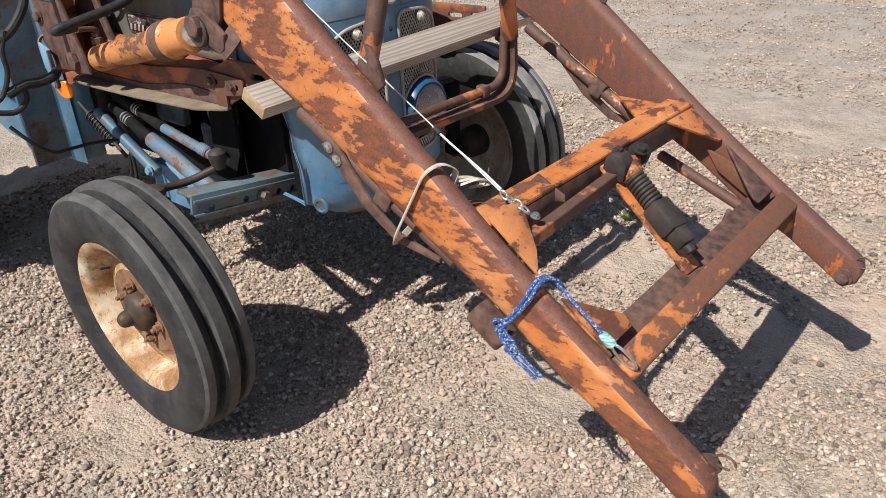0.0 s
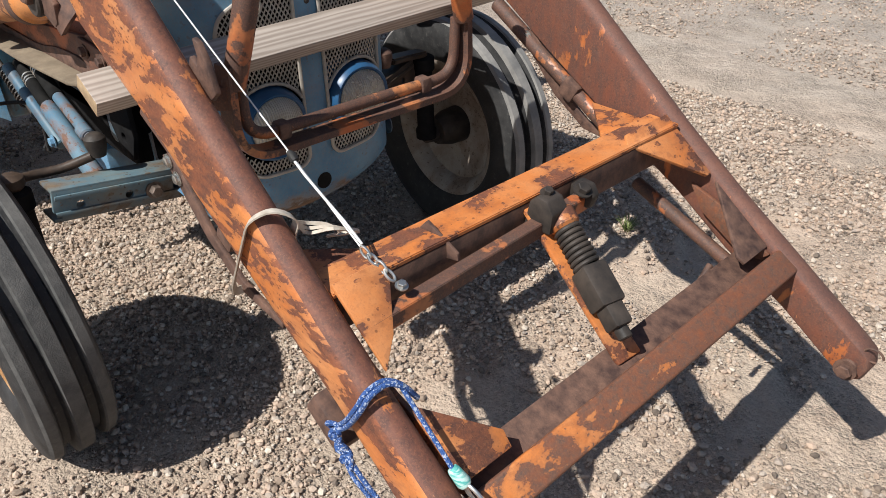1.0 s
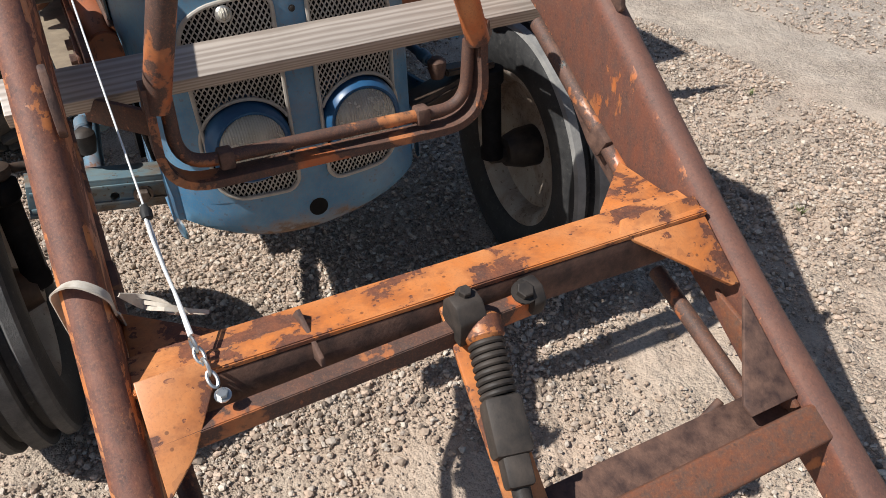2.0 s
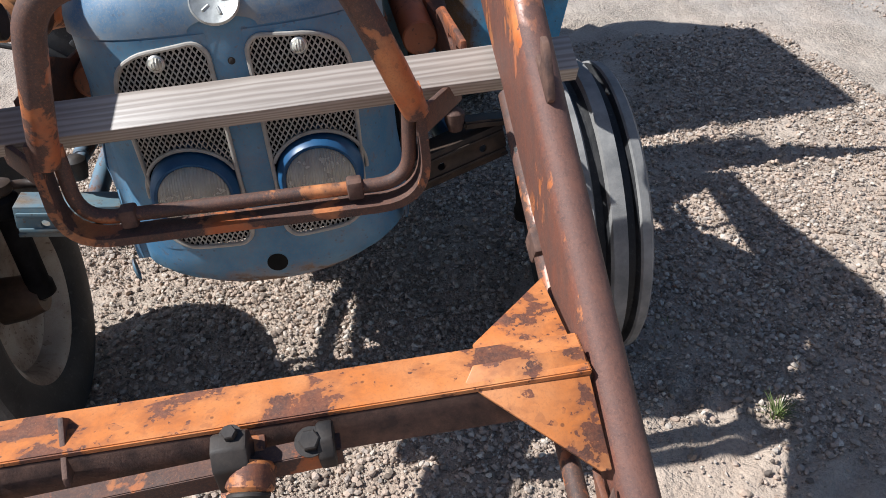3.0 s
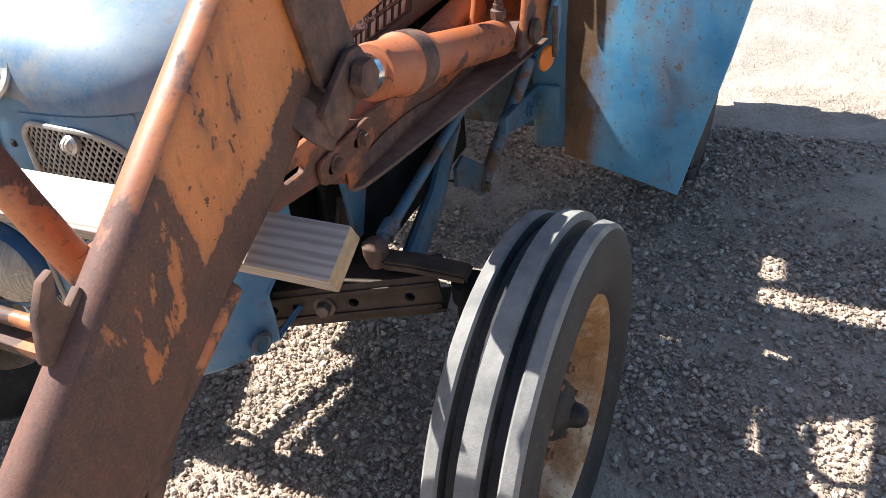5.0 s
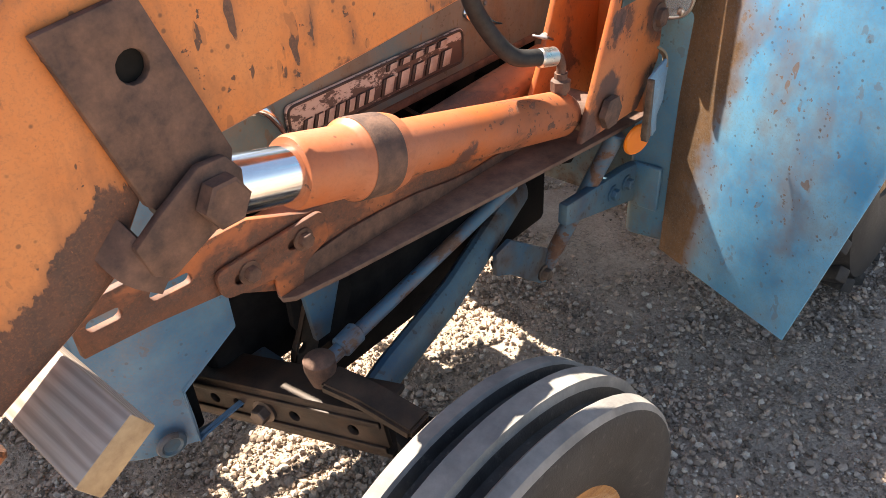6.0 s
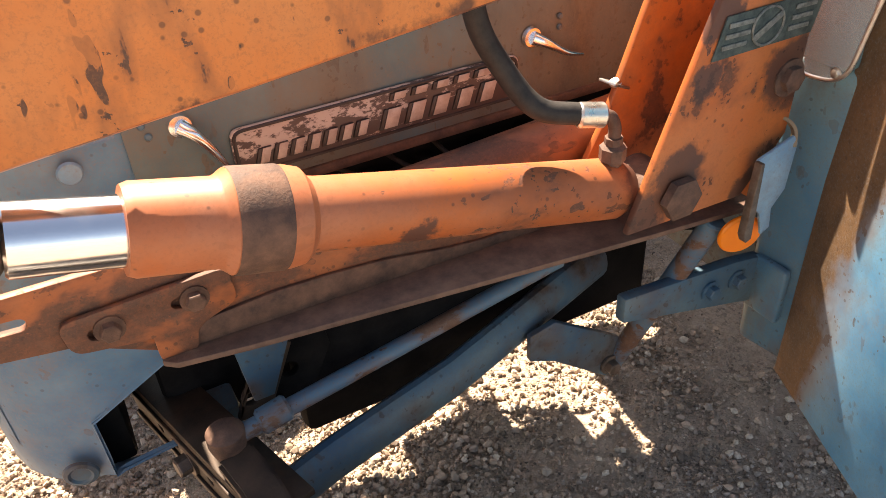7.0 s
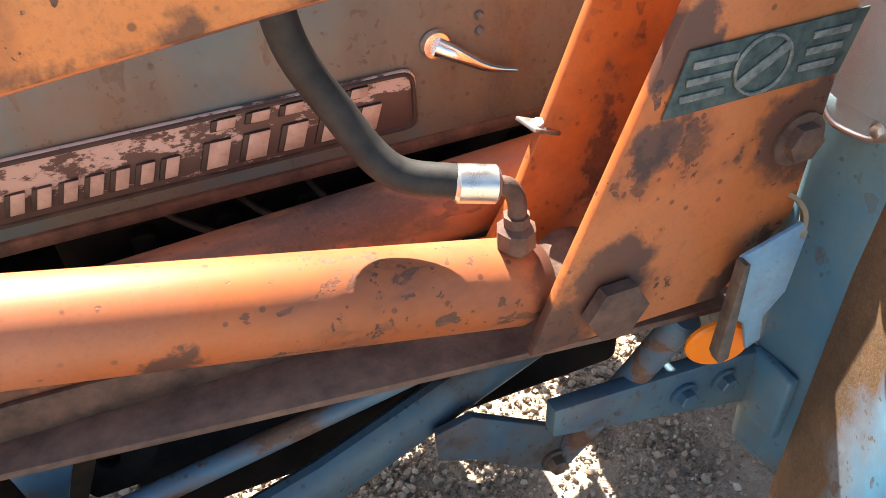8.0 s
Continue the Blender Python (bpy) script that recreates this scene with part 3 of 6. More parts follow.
def make_pebbles(count, name, lo, hi, seed, area, tiny=False):
    """Loose stones, pressed a little into the ground."""
    rng = np.random.default_rng(seed)
    g = (1 + 5 ** 0.5) / 2
    base = np.array([(-1, g, 0), (1, g, 0), (-1, -g, 0), (1, -g, 0), (0, -1, g), (0, 1, g), (0, -1, -g), (0, 1, -g), (g, 0, -1), (g, 0, 1), (-g, 0, -1), (-g, 0, 1)]) / 1.9
    tri = "0 11 5 0 5 1 0 1 7 0 7 10 0 10 11 1 5 9 5 11 4 11 10 2 10 7 6 7 1 8 3 9 4 3 4 2 3 2 6 3 6 8 3 8 9 4 9 5 2 4 11 6 2 10 8 6 7 9 8 1"
    tri = np.array([int(k) for k in tri.split()]).reshape(-1, 3)
    if tiny:
        base = np.array([(1, 0, 0), (-1, 0, 0), (0, 1, 0), (0, -1, 0), (0, 0, 1), (0, 0, -1)]) * 1.15
        tri = np.array([(0, 2, 4), (2, 1, 4), (1, 3, 4), (3, 0, 4), (2, 0, 5), (1, 2, 5), (3, 1, 5), (0, 3, 5)])
    nv = len(base)
    x0, x1, y0, y1 = area
    xs, ys = rng.uniform(x0, x1, count), rng.uniform(y0, y1, count)
    keep = np.array([noise.noise(Vector((x * 1.7, y * 1.7, 20.0))) * 1.5 + 0.55 * noise.noise(Vector((x * 6, y * 6, 30.0))) for x, y in zip(xs, ys)]) > rng.uniform(-0.75, 0.35, count) + np.clip((xs - 0.5) * 0.35, 0.0, 0.5)
    xs, ys = xs[keep], ys[keep]
    count = len(xs)
    r = lo + (hi - lo) * rng.random(count) ** 1.9
    jitter = rng.uniform(0.66, 1.3, (count, nv, 3))
    v = base[None] * jitter * np.stack([r * rng.uniform(0.8, 1.4, count), r * rng.uniform(0.7, 1.1, count), r * rng.uniform(0.6, 1.0, count)], 1)[:, None, :]
    a = rng.uniform(0, 2 * math.pi, count)
    c, s = np.cos(a)[:, None], np.sin(a)[:, None]
    vx, vy = v[..., 0] * c - v[..., 1] * s, v[..., 0] * s + v[..., 1] * c
    z = np.array([ground_height(x, y) for x, y in zip(xs, ys)])
    v = np.stack([vx + xs[:, None], vy + ys[:, None], v[..., 2] + (z + r * 0.30)[:, None]], 2)
    f = (tri[None] + nv * np.arange(count)[:, None, None]).reshape(-1, 3)
    me = bpy.data.meshes.new(name)
    me.from_pydata(v.reshape(-1, 3).tolist(), [], f.tolist())
    me.materials.append(M["pebble"])
    return tagged(new(name, me), "loose tan and grey pebbles scattered over the yard", "gravel", kind="stuff")


make_pebbles(95000, "pebbles", 0.003, 0.0115, 4, (-2.2, 2.2, -1.9, 2.6))
make_pebbles(210000, "grit", 0.0018, 0.0055, 6, (-1.9, 2.4, -2.0, 2.6), True)
make_pebbles(70000, "far_pebbles", 0.003, 0.010, 8, (-5.0, 3.4, 3.2, 7.5), True)


def grass_tuft(at, seed, blades, height):
    rng = random.Random(seed)
    bm = bmesh.new()
    for _ in range(blades):
        a, lean, h = rng.uniform(0, 6.28), rng.uniform(0.1, 1.1), height * rng.uniform(0.5, 1.0)
        r0 = rng.uniform(0, height * 0.3)
        base = Vector(at) + Vector((math.cos(a) * r0, math.sin(a) * r0, 0))
        d = Vector((math.cos(a) * lean, math.sin(a) * lean, 1)).normalized()
        side = d.cross(Vector((0, 0, 1))).normalized() * 0.0016
        mid, top = base + d * h * 0.55, base + d * h + Vector((math.cos(a), math.sin(a), -0.6)) * h * 0.18 * lean
        vs = [bm.verts.new(p) for p in (base - side, base + side, mid + side * 0.8, mid - side * 0.8, top)]
        bm.faces.new(vs[:4])
        bm.faces.new((vs[3], vs[2], vs[4]))
    return tagged(part("grass_tuft", bm, M["grass"], smooth=0), "small tuft of dry green grass growing in the gravel", "grass", "grass tufts")


grass_tuft((0.56, 1.18, 0.0), 1, 60, 0.075)
grass_tuft((0.35, 1.75, 0.0), 2, 26, 0.045)
grass_tuft((-0.5, 2.35, 0.0), 3, 22, 0.04)
grass_tuft((0.15, 1.06, 0.0), 5, 10, 0.03)


# ---- tractor ----
tractor = group_of("tractor", "old pale blue farm tractor parked on dry gravel", "tractor")


def front_wheel(side, at, steer, camber, size=1.0):
    """A three-rib front wheel; its outer face looks along +y before turning."""
    w = 0.090
    rr = 0.384
    p = [(0.232, -w * 0.72), (0.252, -w * 0.90), (0.290, -w * 1.06), (0.330, -w * 1.06), (0.358, -w * 1.0), (0.371, -w * 0.94), (0.380, -w * 0.86), (0.383, -w * 0.62), (0.378, -w * 0.57), (0.360, -w * 0.50), (0.358, -w * 0.30), (0.376, -w * 0.23), (rr + 0.008, -w * 0.19)]
    p += [(r, -y) for r, y in reversed(p)] + [(0.224, w * 0.5), (0.224, -w * 0.5)]
    here = Matrix.Translation(at) @ Matrix.Rotation(radians(steer), 4, "Z") @ Matrix.Rotation(radians(camber), 4, "X") @ (Matrix.Rotation(math.pi, 4, "Z") if side < 0 else Matrix()) @ Matrix.Diagonal((size, 1, size, 1))
    axis = ((0, 0, 0), (0, 1, 0))

    def put(bm):
        return move(bm, here)

    prof = [(0.226, -0.064), (0.230, -0.060), (0.226, -0.054), (0.208, -0.050), (0.200, -0.046), (0.192, -0.020), (0.190, 0.010), (0.199, 0.044), (0.208, 0.052), (0.224, 0.056), (0.229, 0.062), (0.224, 0.066), (0.205, 0.060), (0.193, 0.048), (0.183, 0.010), (0.178, 0.000), (0.150, 0.004), (0.124, 0.020), (0.085, 0.018), (0.052, 0.014), (0.052, 0.006), (0.085, 0.008), (0.120, 0.010), (0.150, -0.004), (0.178, -0.011), (0.184, -0.026), (0.193, -0.046), (0.212, -0.062)]
    rim = lathe([(r * 1.075, h * 1.1) for r, h in prof], *axis, 48, None, True)
    for f in rim.faces:
        f.normal_update()
        c = f.calc_center_median()
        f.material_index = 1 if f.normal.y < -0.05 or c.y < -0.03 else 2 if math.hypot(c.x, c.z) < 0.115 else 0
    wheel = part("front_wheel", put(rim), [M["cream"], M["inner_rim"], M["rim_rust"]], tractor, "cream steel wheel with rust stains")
    tyre = lathe(p, *axis, 72, None, True)
    for f in tyre.faces:
        c = f.calc_center_median()
        f.material_index = 1 if math.hypot(c.x, c.z) > 0.372 else 0
    part("tyre", put(tyre), [M["rubber"], M["tread"] if side < 0 else M["tread_dusty"]], wheel, "worn grey-black three-rib tyre", 40)
    hub = lathe([(0, 0.098), (0.014, 0.096), (0.020, 0.090), (0.024, 0.080), (0.026, 0.066), (0.032, 0.060), (0.052, 0.052), (0.060, 0.040), (0.064, 0.022), (0.060, -0.05), (0.045, -0.10), (0, -0.10)], *axis, 24)
    part("hub", put(hub), M["greasy"] if side < 0 else M["dark_iron"], wheel, "rusty hub with a greasy cap")
    for k in range(6):
        a = 2 * math.pi * k / 6 + 0.3
        q = Vector((0.086 * math.cos(a), 0.022, 0.086 * math.sin(a)))
        b = hexbolt(q, (0, 1, 0), 0.0125, 0.020)
        rod(q + Vector((0, 0.012, 0)), q + Vector((0, 0.030, 0)), 0.007, bm=b)
        part("wheel_nut", put(b), M["rim_rust"], wheel)
    part("valve", put(rod((0.15, 0.01, 0.09), (0.152, 0.04, 0.10), 0.004)), M["dark_iron"], wheel)
    return wheel


front_wheel(-1, (0.03, -0.758, 0.376), 0.0, 2.0)
front_wheel(1, (0.040, 0.800, 0.392), -3.0, -0.5, 1.045)


def rear_wheel(side):
    y = side * 0.775
    r = 0.64
    p = [(0.36, -0.12), (0.42, -0.15), (0.54, -0.158), (0.60, -0.145), (0.615, -0.10), (0.618, 0.0)]
    p += [(a, -b) for a, b in reversed(p[:-1])] + [(0.34, 0.05), (0.34, -0.05)]
    c = Vector((-1.88, y, r))
    wheel = part("rear_wheel", lathe([(0.36, -0.11), (0.34, 0.0), (0.36, 0.11), (0.33, 0.10), (0.30, 0.03), (0.10, 0.02), (0.0, 0.03), (0.0, -0.03), (0.10, -0.02), (0.30, -0.03), (0.33, -0.10)], c, c + Vector((0, side, 0)), 40, None, True), M["cream"], tractor, "large cream rear wheel")
    part("tyre", lathe(p, c, c + Vector((0, 1, 0)), 64, None, True), M["rubber"], wheel, "large ribbed black tyre", 40)
    for k in range(22):
        for h in (-1, 1):
            a = 2 * math.pi * (k + 0.25 * h) / 22
            b = box((0.040, 0.17, 0.045), (0, 0, 0), (0, 0, h * 40), 0.006)
            move(b, Matrix.Translation(c) @ Matrix.Rotation(a, 4, "Y") @ Matrix.Translation((0, h * 0.075, r - 0.012)))
            part("tread_lug", b, M["rubber"], wheel)


rear_wheel(1)
rear_wheel(-1)


# nose, grilles and bonnet
NW, NX, ND, NP = 0.318, 0.05, 0.31, 3.5


def nose_x(y, depth=ND):
    return NX + depth * max(0.0, 1 - abs(y / NW) ** NP) ** (1 / NP)


def nose_shell():
    """The pressed front, with two grille openings, a centre bar and a rounded chin."""
    bm = bmesh.new()
    ys = [NW * v for v in (-1, -0.997, -0.985, -0.96, -0.92, -0.87, -0.81, -0.72)]
    ys += [-0.19, -0.15, -0.11, -0.07, -0.034, -0.012, 0.012, 0.034, 0.07, 0.11, 0.15, 0.19]
    ys += [-v for v in reversed(ys[:8])]
    rows = [0.47, 0.48, 0.505, 0.54, 0.58, 0.62, 0.645, 0.70, 0.76, 0.82, 0.88, 0.94, 1.0, 1.06, 1.10, 1.125, 1.15]
    grid = []
    for z in rows:
        line = []
        for y in ys:
            low = max(0.0, (0.585 - z) / 0.115)
            edge = abs(y) / NW
            zz = z + 0.13 * low * edge ** 2.2
            x = nose_x(y)
            if abs(y) > 0.29 and z < 0.95:
                right = 0.26 if z < 0.755 else 0.245 if z < 0.85 else 0.222
                left = 0.213 if z < 0.73 else 0.191 if z < 0.755 else 0.099
                x = max(x, right if y < 0 else left)
            x -= 0.10 * low ** 2.0
            if z > 1.10:
                x -= 0.012 * ((z - 1.10) / 0.05) ** 2
            if abs(y) < 0.02 and 0.645 < z < 1.1:
                x += 0.004
            line.append(bm.verts.new((x, y, zz)))
        back = []
        for sgn in (-1, 1):
            if z > 0.95:
                bx = 0.02
            elif sgn < 0:
                bx = 0.221 if z > 0.85 else 0.244 if z > 0.755 else 0.259
            else:
                bx = 0.098 if z > 0.755 else 0.19 if z > 0.73 else 0.212
            low = max(0.0, (0.585 - z) / 0.115)
            inset = 1.0 if z > 0.75 else 0.985 if z > 0.69 else 0.965
            back.append(bm.verts.new((bx - 0.10 * low ** 2.0, sgn * NW * inset, z + 0.13 * low + 0.004)))
        grid.append([back[0], *line, back[1]])
    n = len(grid[0])
    for j in range(len(rows) - 1):
        for i in range(n - 1):
            yc = (grid[j][i].co.y + grid[j][i + 1].co.y) / 2
            inside = 0.034 < abs(yc) < 0.23 and 0.645 <= rows[j] < 1.10
            if not inside:
                bm.faces.new((grid[j][i], grid[j][i + 1], grid[j + 1][i + 1], grid[j + 1][i]))
    bmesh.ops.dissolve_degenerate(bm, edges=bm.edges, dist=1e-4)
    bmesh.ops.recalc_face_normals(bm, faces=bm.faces)
    return thicken(bm, 0.004)


part("nose", nose_shell(), M["nose"], tractor, "dented pale blue front cowl with chipped paint", 50)
for dx, s, dz in ((0.324, -1, 0.600), (0.256, 1, 0.612)):
    cup = lathe([(0, 0.001), (0.014, 0.001), (0.018, 0.004), (0.024, 0.002), (0.026, -0.002)], (dx, s * 0.310, dz), (dx + 0.15, s * 1.0, dz - 0.05), 20)
    part("nose_dimple", cup, M["blue_dull"], tractor, "pressed round dimple with rust")
hole = lathe([(0, 0.0), (0.021, 0.0), (0.023, 0.003), (0, 0.003)], (nose_x(0) - 0.0025, 0.0, 0.583), (1, 0, 0.583), 24)
part("crank_hole", hole, M["black"], tractor, "round dark crank hole")


def grille_outline(s, inset=0.0):
    """Half-width and height outline of one grille opening, in (y, z)."""
    a, b = 0.036 + inset, 0.228 - inset
    lo, hi = 0.648 + inset, 1.098 - inset
    pts = round_path([(a, lo, 0), (b - 0.012, lo + 0.006, 0), (b, hi - 0.012, 0), (a + 0.004, hi, 0), (a, lo, 0)], 0.001)
    c = [(a, lo + 0.02), (a + 0.02, lo), (b - 0.05, lo + 0.004), (b - 0.012, lo + 0.035), (b, hi - 0.085), (b - 0.015, hi - 0.04), (b - 0.06, hi - 0.012), (a + 0.02, hi), (a, hi - 0.02)]
    mid = ((c[0][0] + c[-1][0]) / 2, (c[0][1] + c[-1][1]) / 2, 0)
    turn = round_path([mid, *[(y, z, 0) for y, z in c], mid], 0.030, 3)[:-1]
    return [(s * p.x, p.y) for p in turn]


def within(poly, y, z):
    n, hit = len(poly), False
    for i in range(n):
        (a, b), (c, d) = poly[i], poly[i - 1]
        if (b > z) != (d > z) and y < (c - a) * (z - b) / (d - b) + a:
            hit = not hit
    return hit


LAMP_Z, LAMP_Y, LAMP_R = 0.785, 0.130, 0.100


def grille(s):
    outer = grille_outline(s)
    frame_path = [Vector((nose_x(y) + 0.003, y, z)) for y, z in outer]
    loop = []
    for i in range(len(frame_path)):
        a, b = frame_path[i], frame_path[(i + 1) % len(frame_path)]
        n = max(1, int((b - a).length / 0.02))
        loop += [a.lerp(b, k / n) for k in range(n)]
    loop = [Vector((nose_x(p.y) + 0.004, p.y, p.z)) for p in loop]
    skin = bmesh.new()
    step = 0.0032
    for i in range(64):
        for j in range(146):
            y0, z0 = 0.0335 + i * step, 0.644 + j * step
            if within(outer, s * (y0 + step / 2), z0 + step / 2):
                continue
            quad = [skin.verts.new((nose_x(y) + 0.0005, s * y, z)) for y, z in ((y0, z0), (y0 + step, z0), (y0 + step, z0 + step), (y0, z0 + step))]
            skin.faces.new(quad if s > 0 else quad[::-1])
    bmesh.ops.remove_doubles(skin, verts=skin.verts, dist=1e-5)
    part("grille_surround", skin, M["nose"], tractor)
    rim = sweep(loop, ring(0.0048, 8), None, (1, 0, 0), True)
    g = part("grille", rim, M["grille"], tractor, "cream expanded-metal grille with a pressed rim")
    arch = [Vector((nose_x(s * LAMP_Y + LAMP_R * math.cos(a)) + 0.004, s * LAMP_Y + LAMP_R * math.cos(a), LAMP_Z + LAMP_R * math.sin(a))) for a in np.linspace(-0.1, math.pi + 0.1, 25)]
    arch = [p for p in arch if 0.036 <= abs(p.y) <= 0.232]
    part("lamp_arch", tube(arch, 0.0042, None, 8), M["grille"], g)
    dy, dz = 0.0112, 0.0185
    verts, faces = [], []
    for j in range(-2, 60):
        for i in range(-2, 44):
            y0, z0 = 0.03 + i * dy / 2, 0.64 + j * dz / 2
            if (i + j) % 2:
                continue
            for sy in (-1, 1):
                y1, z1 = y0 + sy * dy / 2, z0 + dz / 2
                ym, zm = s * (y0 + y1) / 2, (z0 + z1) / 2
                lamp = (ym - s * LAMP_Y) ** 2 + (zm - LAMP_Z) ** 2 < LAMP_R ** 2
                if not within(outer, ym, zm) or lamp:
                    continue
                a = Vector((nose_x(y0) - 0.002, s * y0, z0))
                b = Vector((nose_x(y1) - 0.002, s * y1, z1))
                d = (b - a).normalized()
                w = d.cross(Vector((1, 0, 0))).normalized() * 0.00135
                t = Vector((0.0022, 0, 0))
                k = len(verts)
                verts += [tuple(p + q * w + r * t) for p in (a, b) for q in (-1, 1) for r in (0, 1)]
                faces += [(k, k + 4, k + 5, k + 1), (k + 2, k + 3, k + 7, k + 6), (k + 1, k + 5, k + 7, k + 3), (k, k + 2, k + 6, k + 4)]
    me = bpy.data.meshes.new("mesh_sheet")
    me.from_pydata(verts, [], faces)
    me.materials.append(M["grille"])
    sheet = new("mesh_sheet", me)
    sheet.parent = g
    # headlamp
    c = Vector((0.338, s * LAMP_Y, LAMP_Z))
    f = c + Vector((1, 0, 0.03))
    lamp = part("headlamp", lathe([(0.0, -0.09), (0.05, -0.085), (0.085, -0.05), (0.093, 0.0), (0.091, 0.026), (0.086, 0.044), (0.079, 0.053), (0.073, 0.050), (0.073, 0.02), (0.0, 0.0)], c, f, 40), M["lamp_blue"], tractor, "round headlamp in a dark blue bowl")
    lc = c + Vector((0.0, 0, 0.0))
    lf = lc + (f - c)
    part("lens", lathe([(r * 0.985, h) for r, h in ((0.0, 0.082), (0.02, 0.081), (0.042, 0.076), (0.060, 0.066), (0.073, 0.050), (0.073, 0.046), (0.06, 0.060), (0.04, 0.070), (0.0, 0.076))], lc, lf, 40), M["lens"], lamp, "dusty fluted glass lens")
    part("bowl_mirror", lathe([(0.0, 0.006), (0.02, 0.010), (0.045, 0.022), (0.058, 0.038), (0.063, 0.046), (0.058, 0.035), (0.04, 0.017), (0.0, 0.002)], lc, lf, 32), M["silver"], lamp)
    # small side lamp
    q = Vector((nose_x(0.132) + 0.0, s * 0.133, 1.066))
    small = part("side_lamp", lathe([(0.0, 0.0), (0.014, 0.0), (0.0165, 0.004), (0.0165, 0.012), (0.013, 0.016), (0.0, 0.017)], q, q + Vector((1, 0, 0.2)), 24), M["zinc"], tractor, "small round chromed side lamp")
    part("lens", lathe([(0.0, 0.026), (0.006, 0.025), (0.011, 0.020), (0.0125, 0.016), (0.0, 0.016)], q, q + Vector((1, 0, 0.2)), 20), M["lens"], small)


grille(-1)
grille(1)
part("radiator", box((0.05, 0.56, 0.56), (0.20, 0, 0.85), (0, 0, 0), 0.01), M["black"], tractor, "dark radiator core behind the grille")
part("centre_screw", hexbolt((nose_x(0) + 0.004, 0.004, 1.055), (1, 0, 0.1), 0.005, 0.004), M["dark_iron"], tractor)

# round emblem, kept as a plain shape
bc = Vector((0.352, -0.003, 1.165))
bd = Vector((0.80, 0, 0.60)).normalized()
emblem = part("emblem", lathe([(0, 0), (0.046, 0), (0.047, 0.004), (0.044, 0.008), (0.041, 0.006), (0, 0.0065)], bc, bc + bd, 36), M["silver"], tractor, "worn silver oval front emblem")
for k in range(5):
    a = 2 * math.pi * k / 5
    u = Vector((0, 1, 0)) * math.cos(a) + bd.cross(Vector((0, 1, 0))) * math.sin(a)
    part("raised_mark", rod(bc + bd * 0.0045 + u * 0.012, bc + bd * 0.0050 + u * 0.030, 0.0036, seg=8), M["silver"], emblem)


def bonnet_section(x):
    u = max(0.0, (x - NX) / ND)
    w = (NW + 0.008) * (1 - min(u, 0.9999) ** NP) ** (1 / NP) if u > 0 else NW + 0.008
    top = 1.125 + 0.155 * (1 - u ** 2.4) ** (1 / 2.4) if u > 0 else 1.28 + 0.05 * (NX - x) / 0.77
    foot = 1.115
    pts = []
    for a in np.linspace(0, math.pi, 29):
        c, s = math.cos(a), math.sin(a)
        pts.append((x, w * math.copysign(abs(c) ** (2 / 2.25), c), foot + (top - foot) * abs(s) ** (2 / 2.25)))
    return pts


def shell(rows, thick):
    bm = bmesh.new()
    grid = [[bm.verts.new(p) for p in r] for r in rows]
    for p, q in zip(grid, grid[1:]):
        for i in range(len(p) - 1):
            bm.faces.new((p[i], p[i + 1], q[i + 1], q[i]))
    bmesh.ops.remove_doubles(bm, verts=bm.verts, dist=1e-5)
    bmesh.ops.recalc_face_normals(bm, faces=bm.faces)
    return thicken(bm, thick)


front_x = [NX + ND * k for k in (0.999, 0.99, 0.97, 0.94, 0.90, 0.84, 0.76, 0.65, 0.5, 0.3, 0.15, 0.05)]
part("bonnet_front", shell([bonnet_section(x) for x in front_x], 0.004), M["bonnet"], tractor, "faded blue bonnet front with rust stains", 60)
rear_rows = []
for x in np.linspace(0.058, -0.74, 18):
    s = bonnet_section(x)
    y = NW + 0.008
    rear_rows.append([(x, y, 1.0), (x, y, 1.04), (x, y, 1.08), *s, (x, -y, 1.08), (x, -y, 1.04), (x, -y, 1.0)])
part("bonnet", shell(rear_rows, 0.004), M["bonnet_side"], tractor, "faded blue-grey bonnet with brown rust bloom", 60)
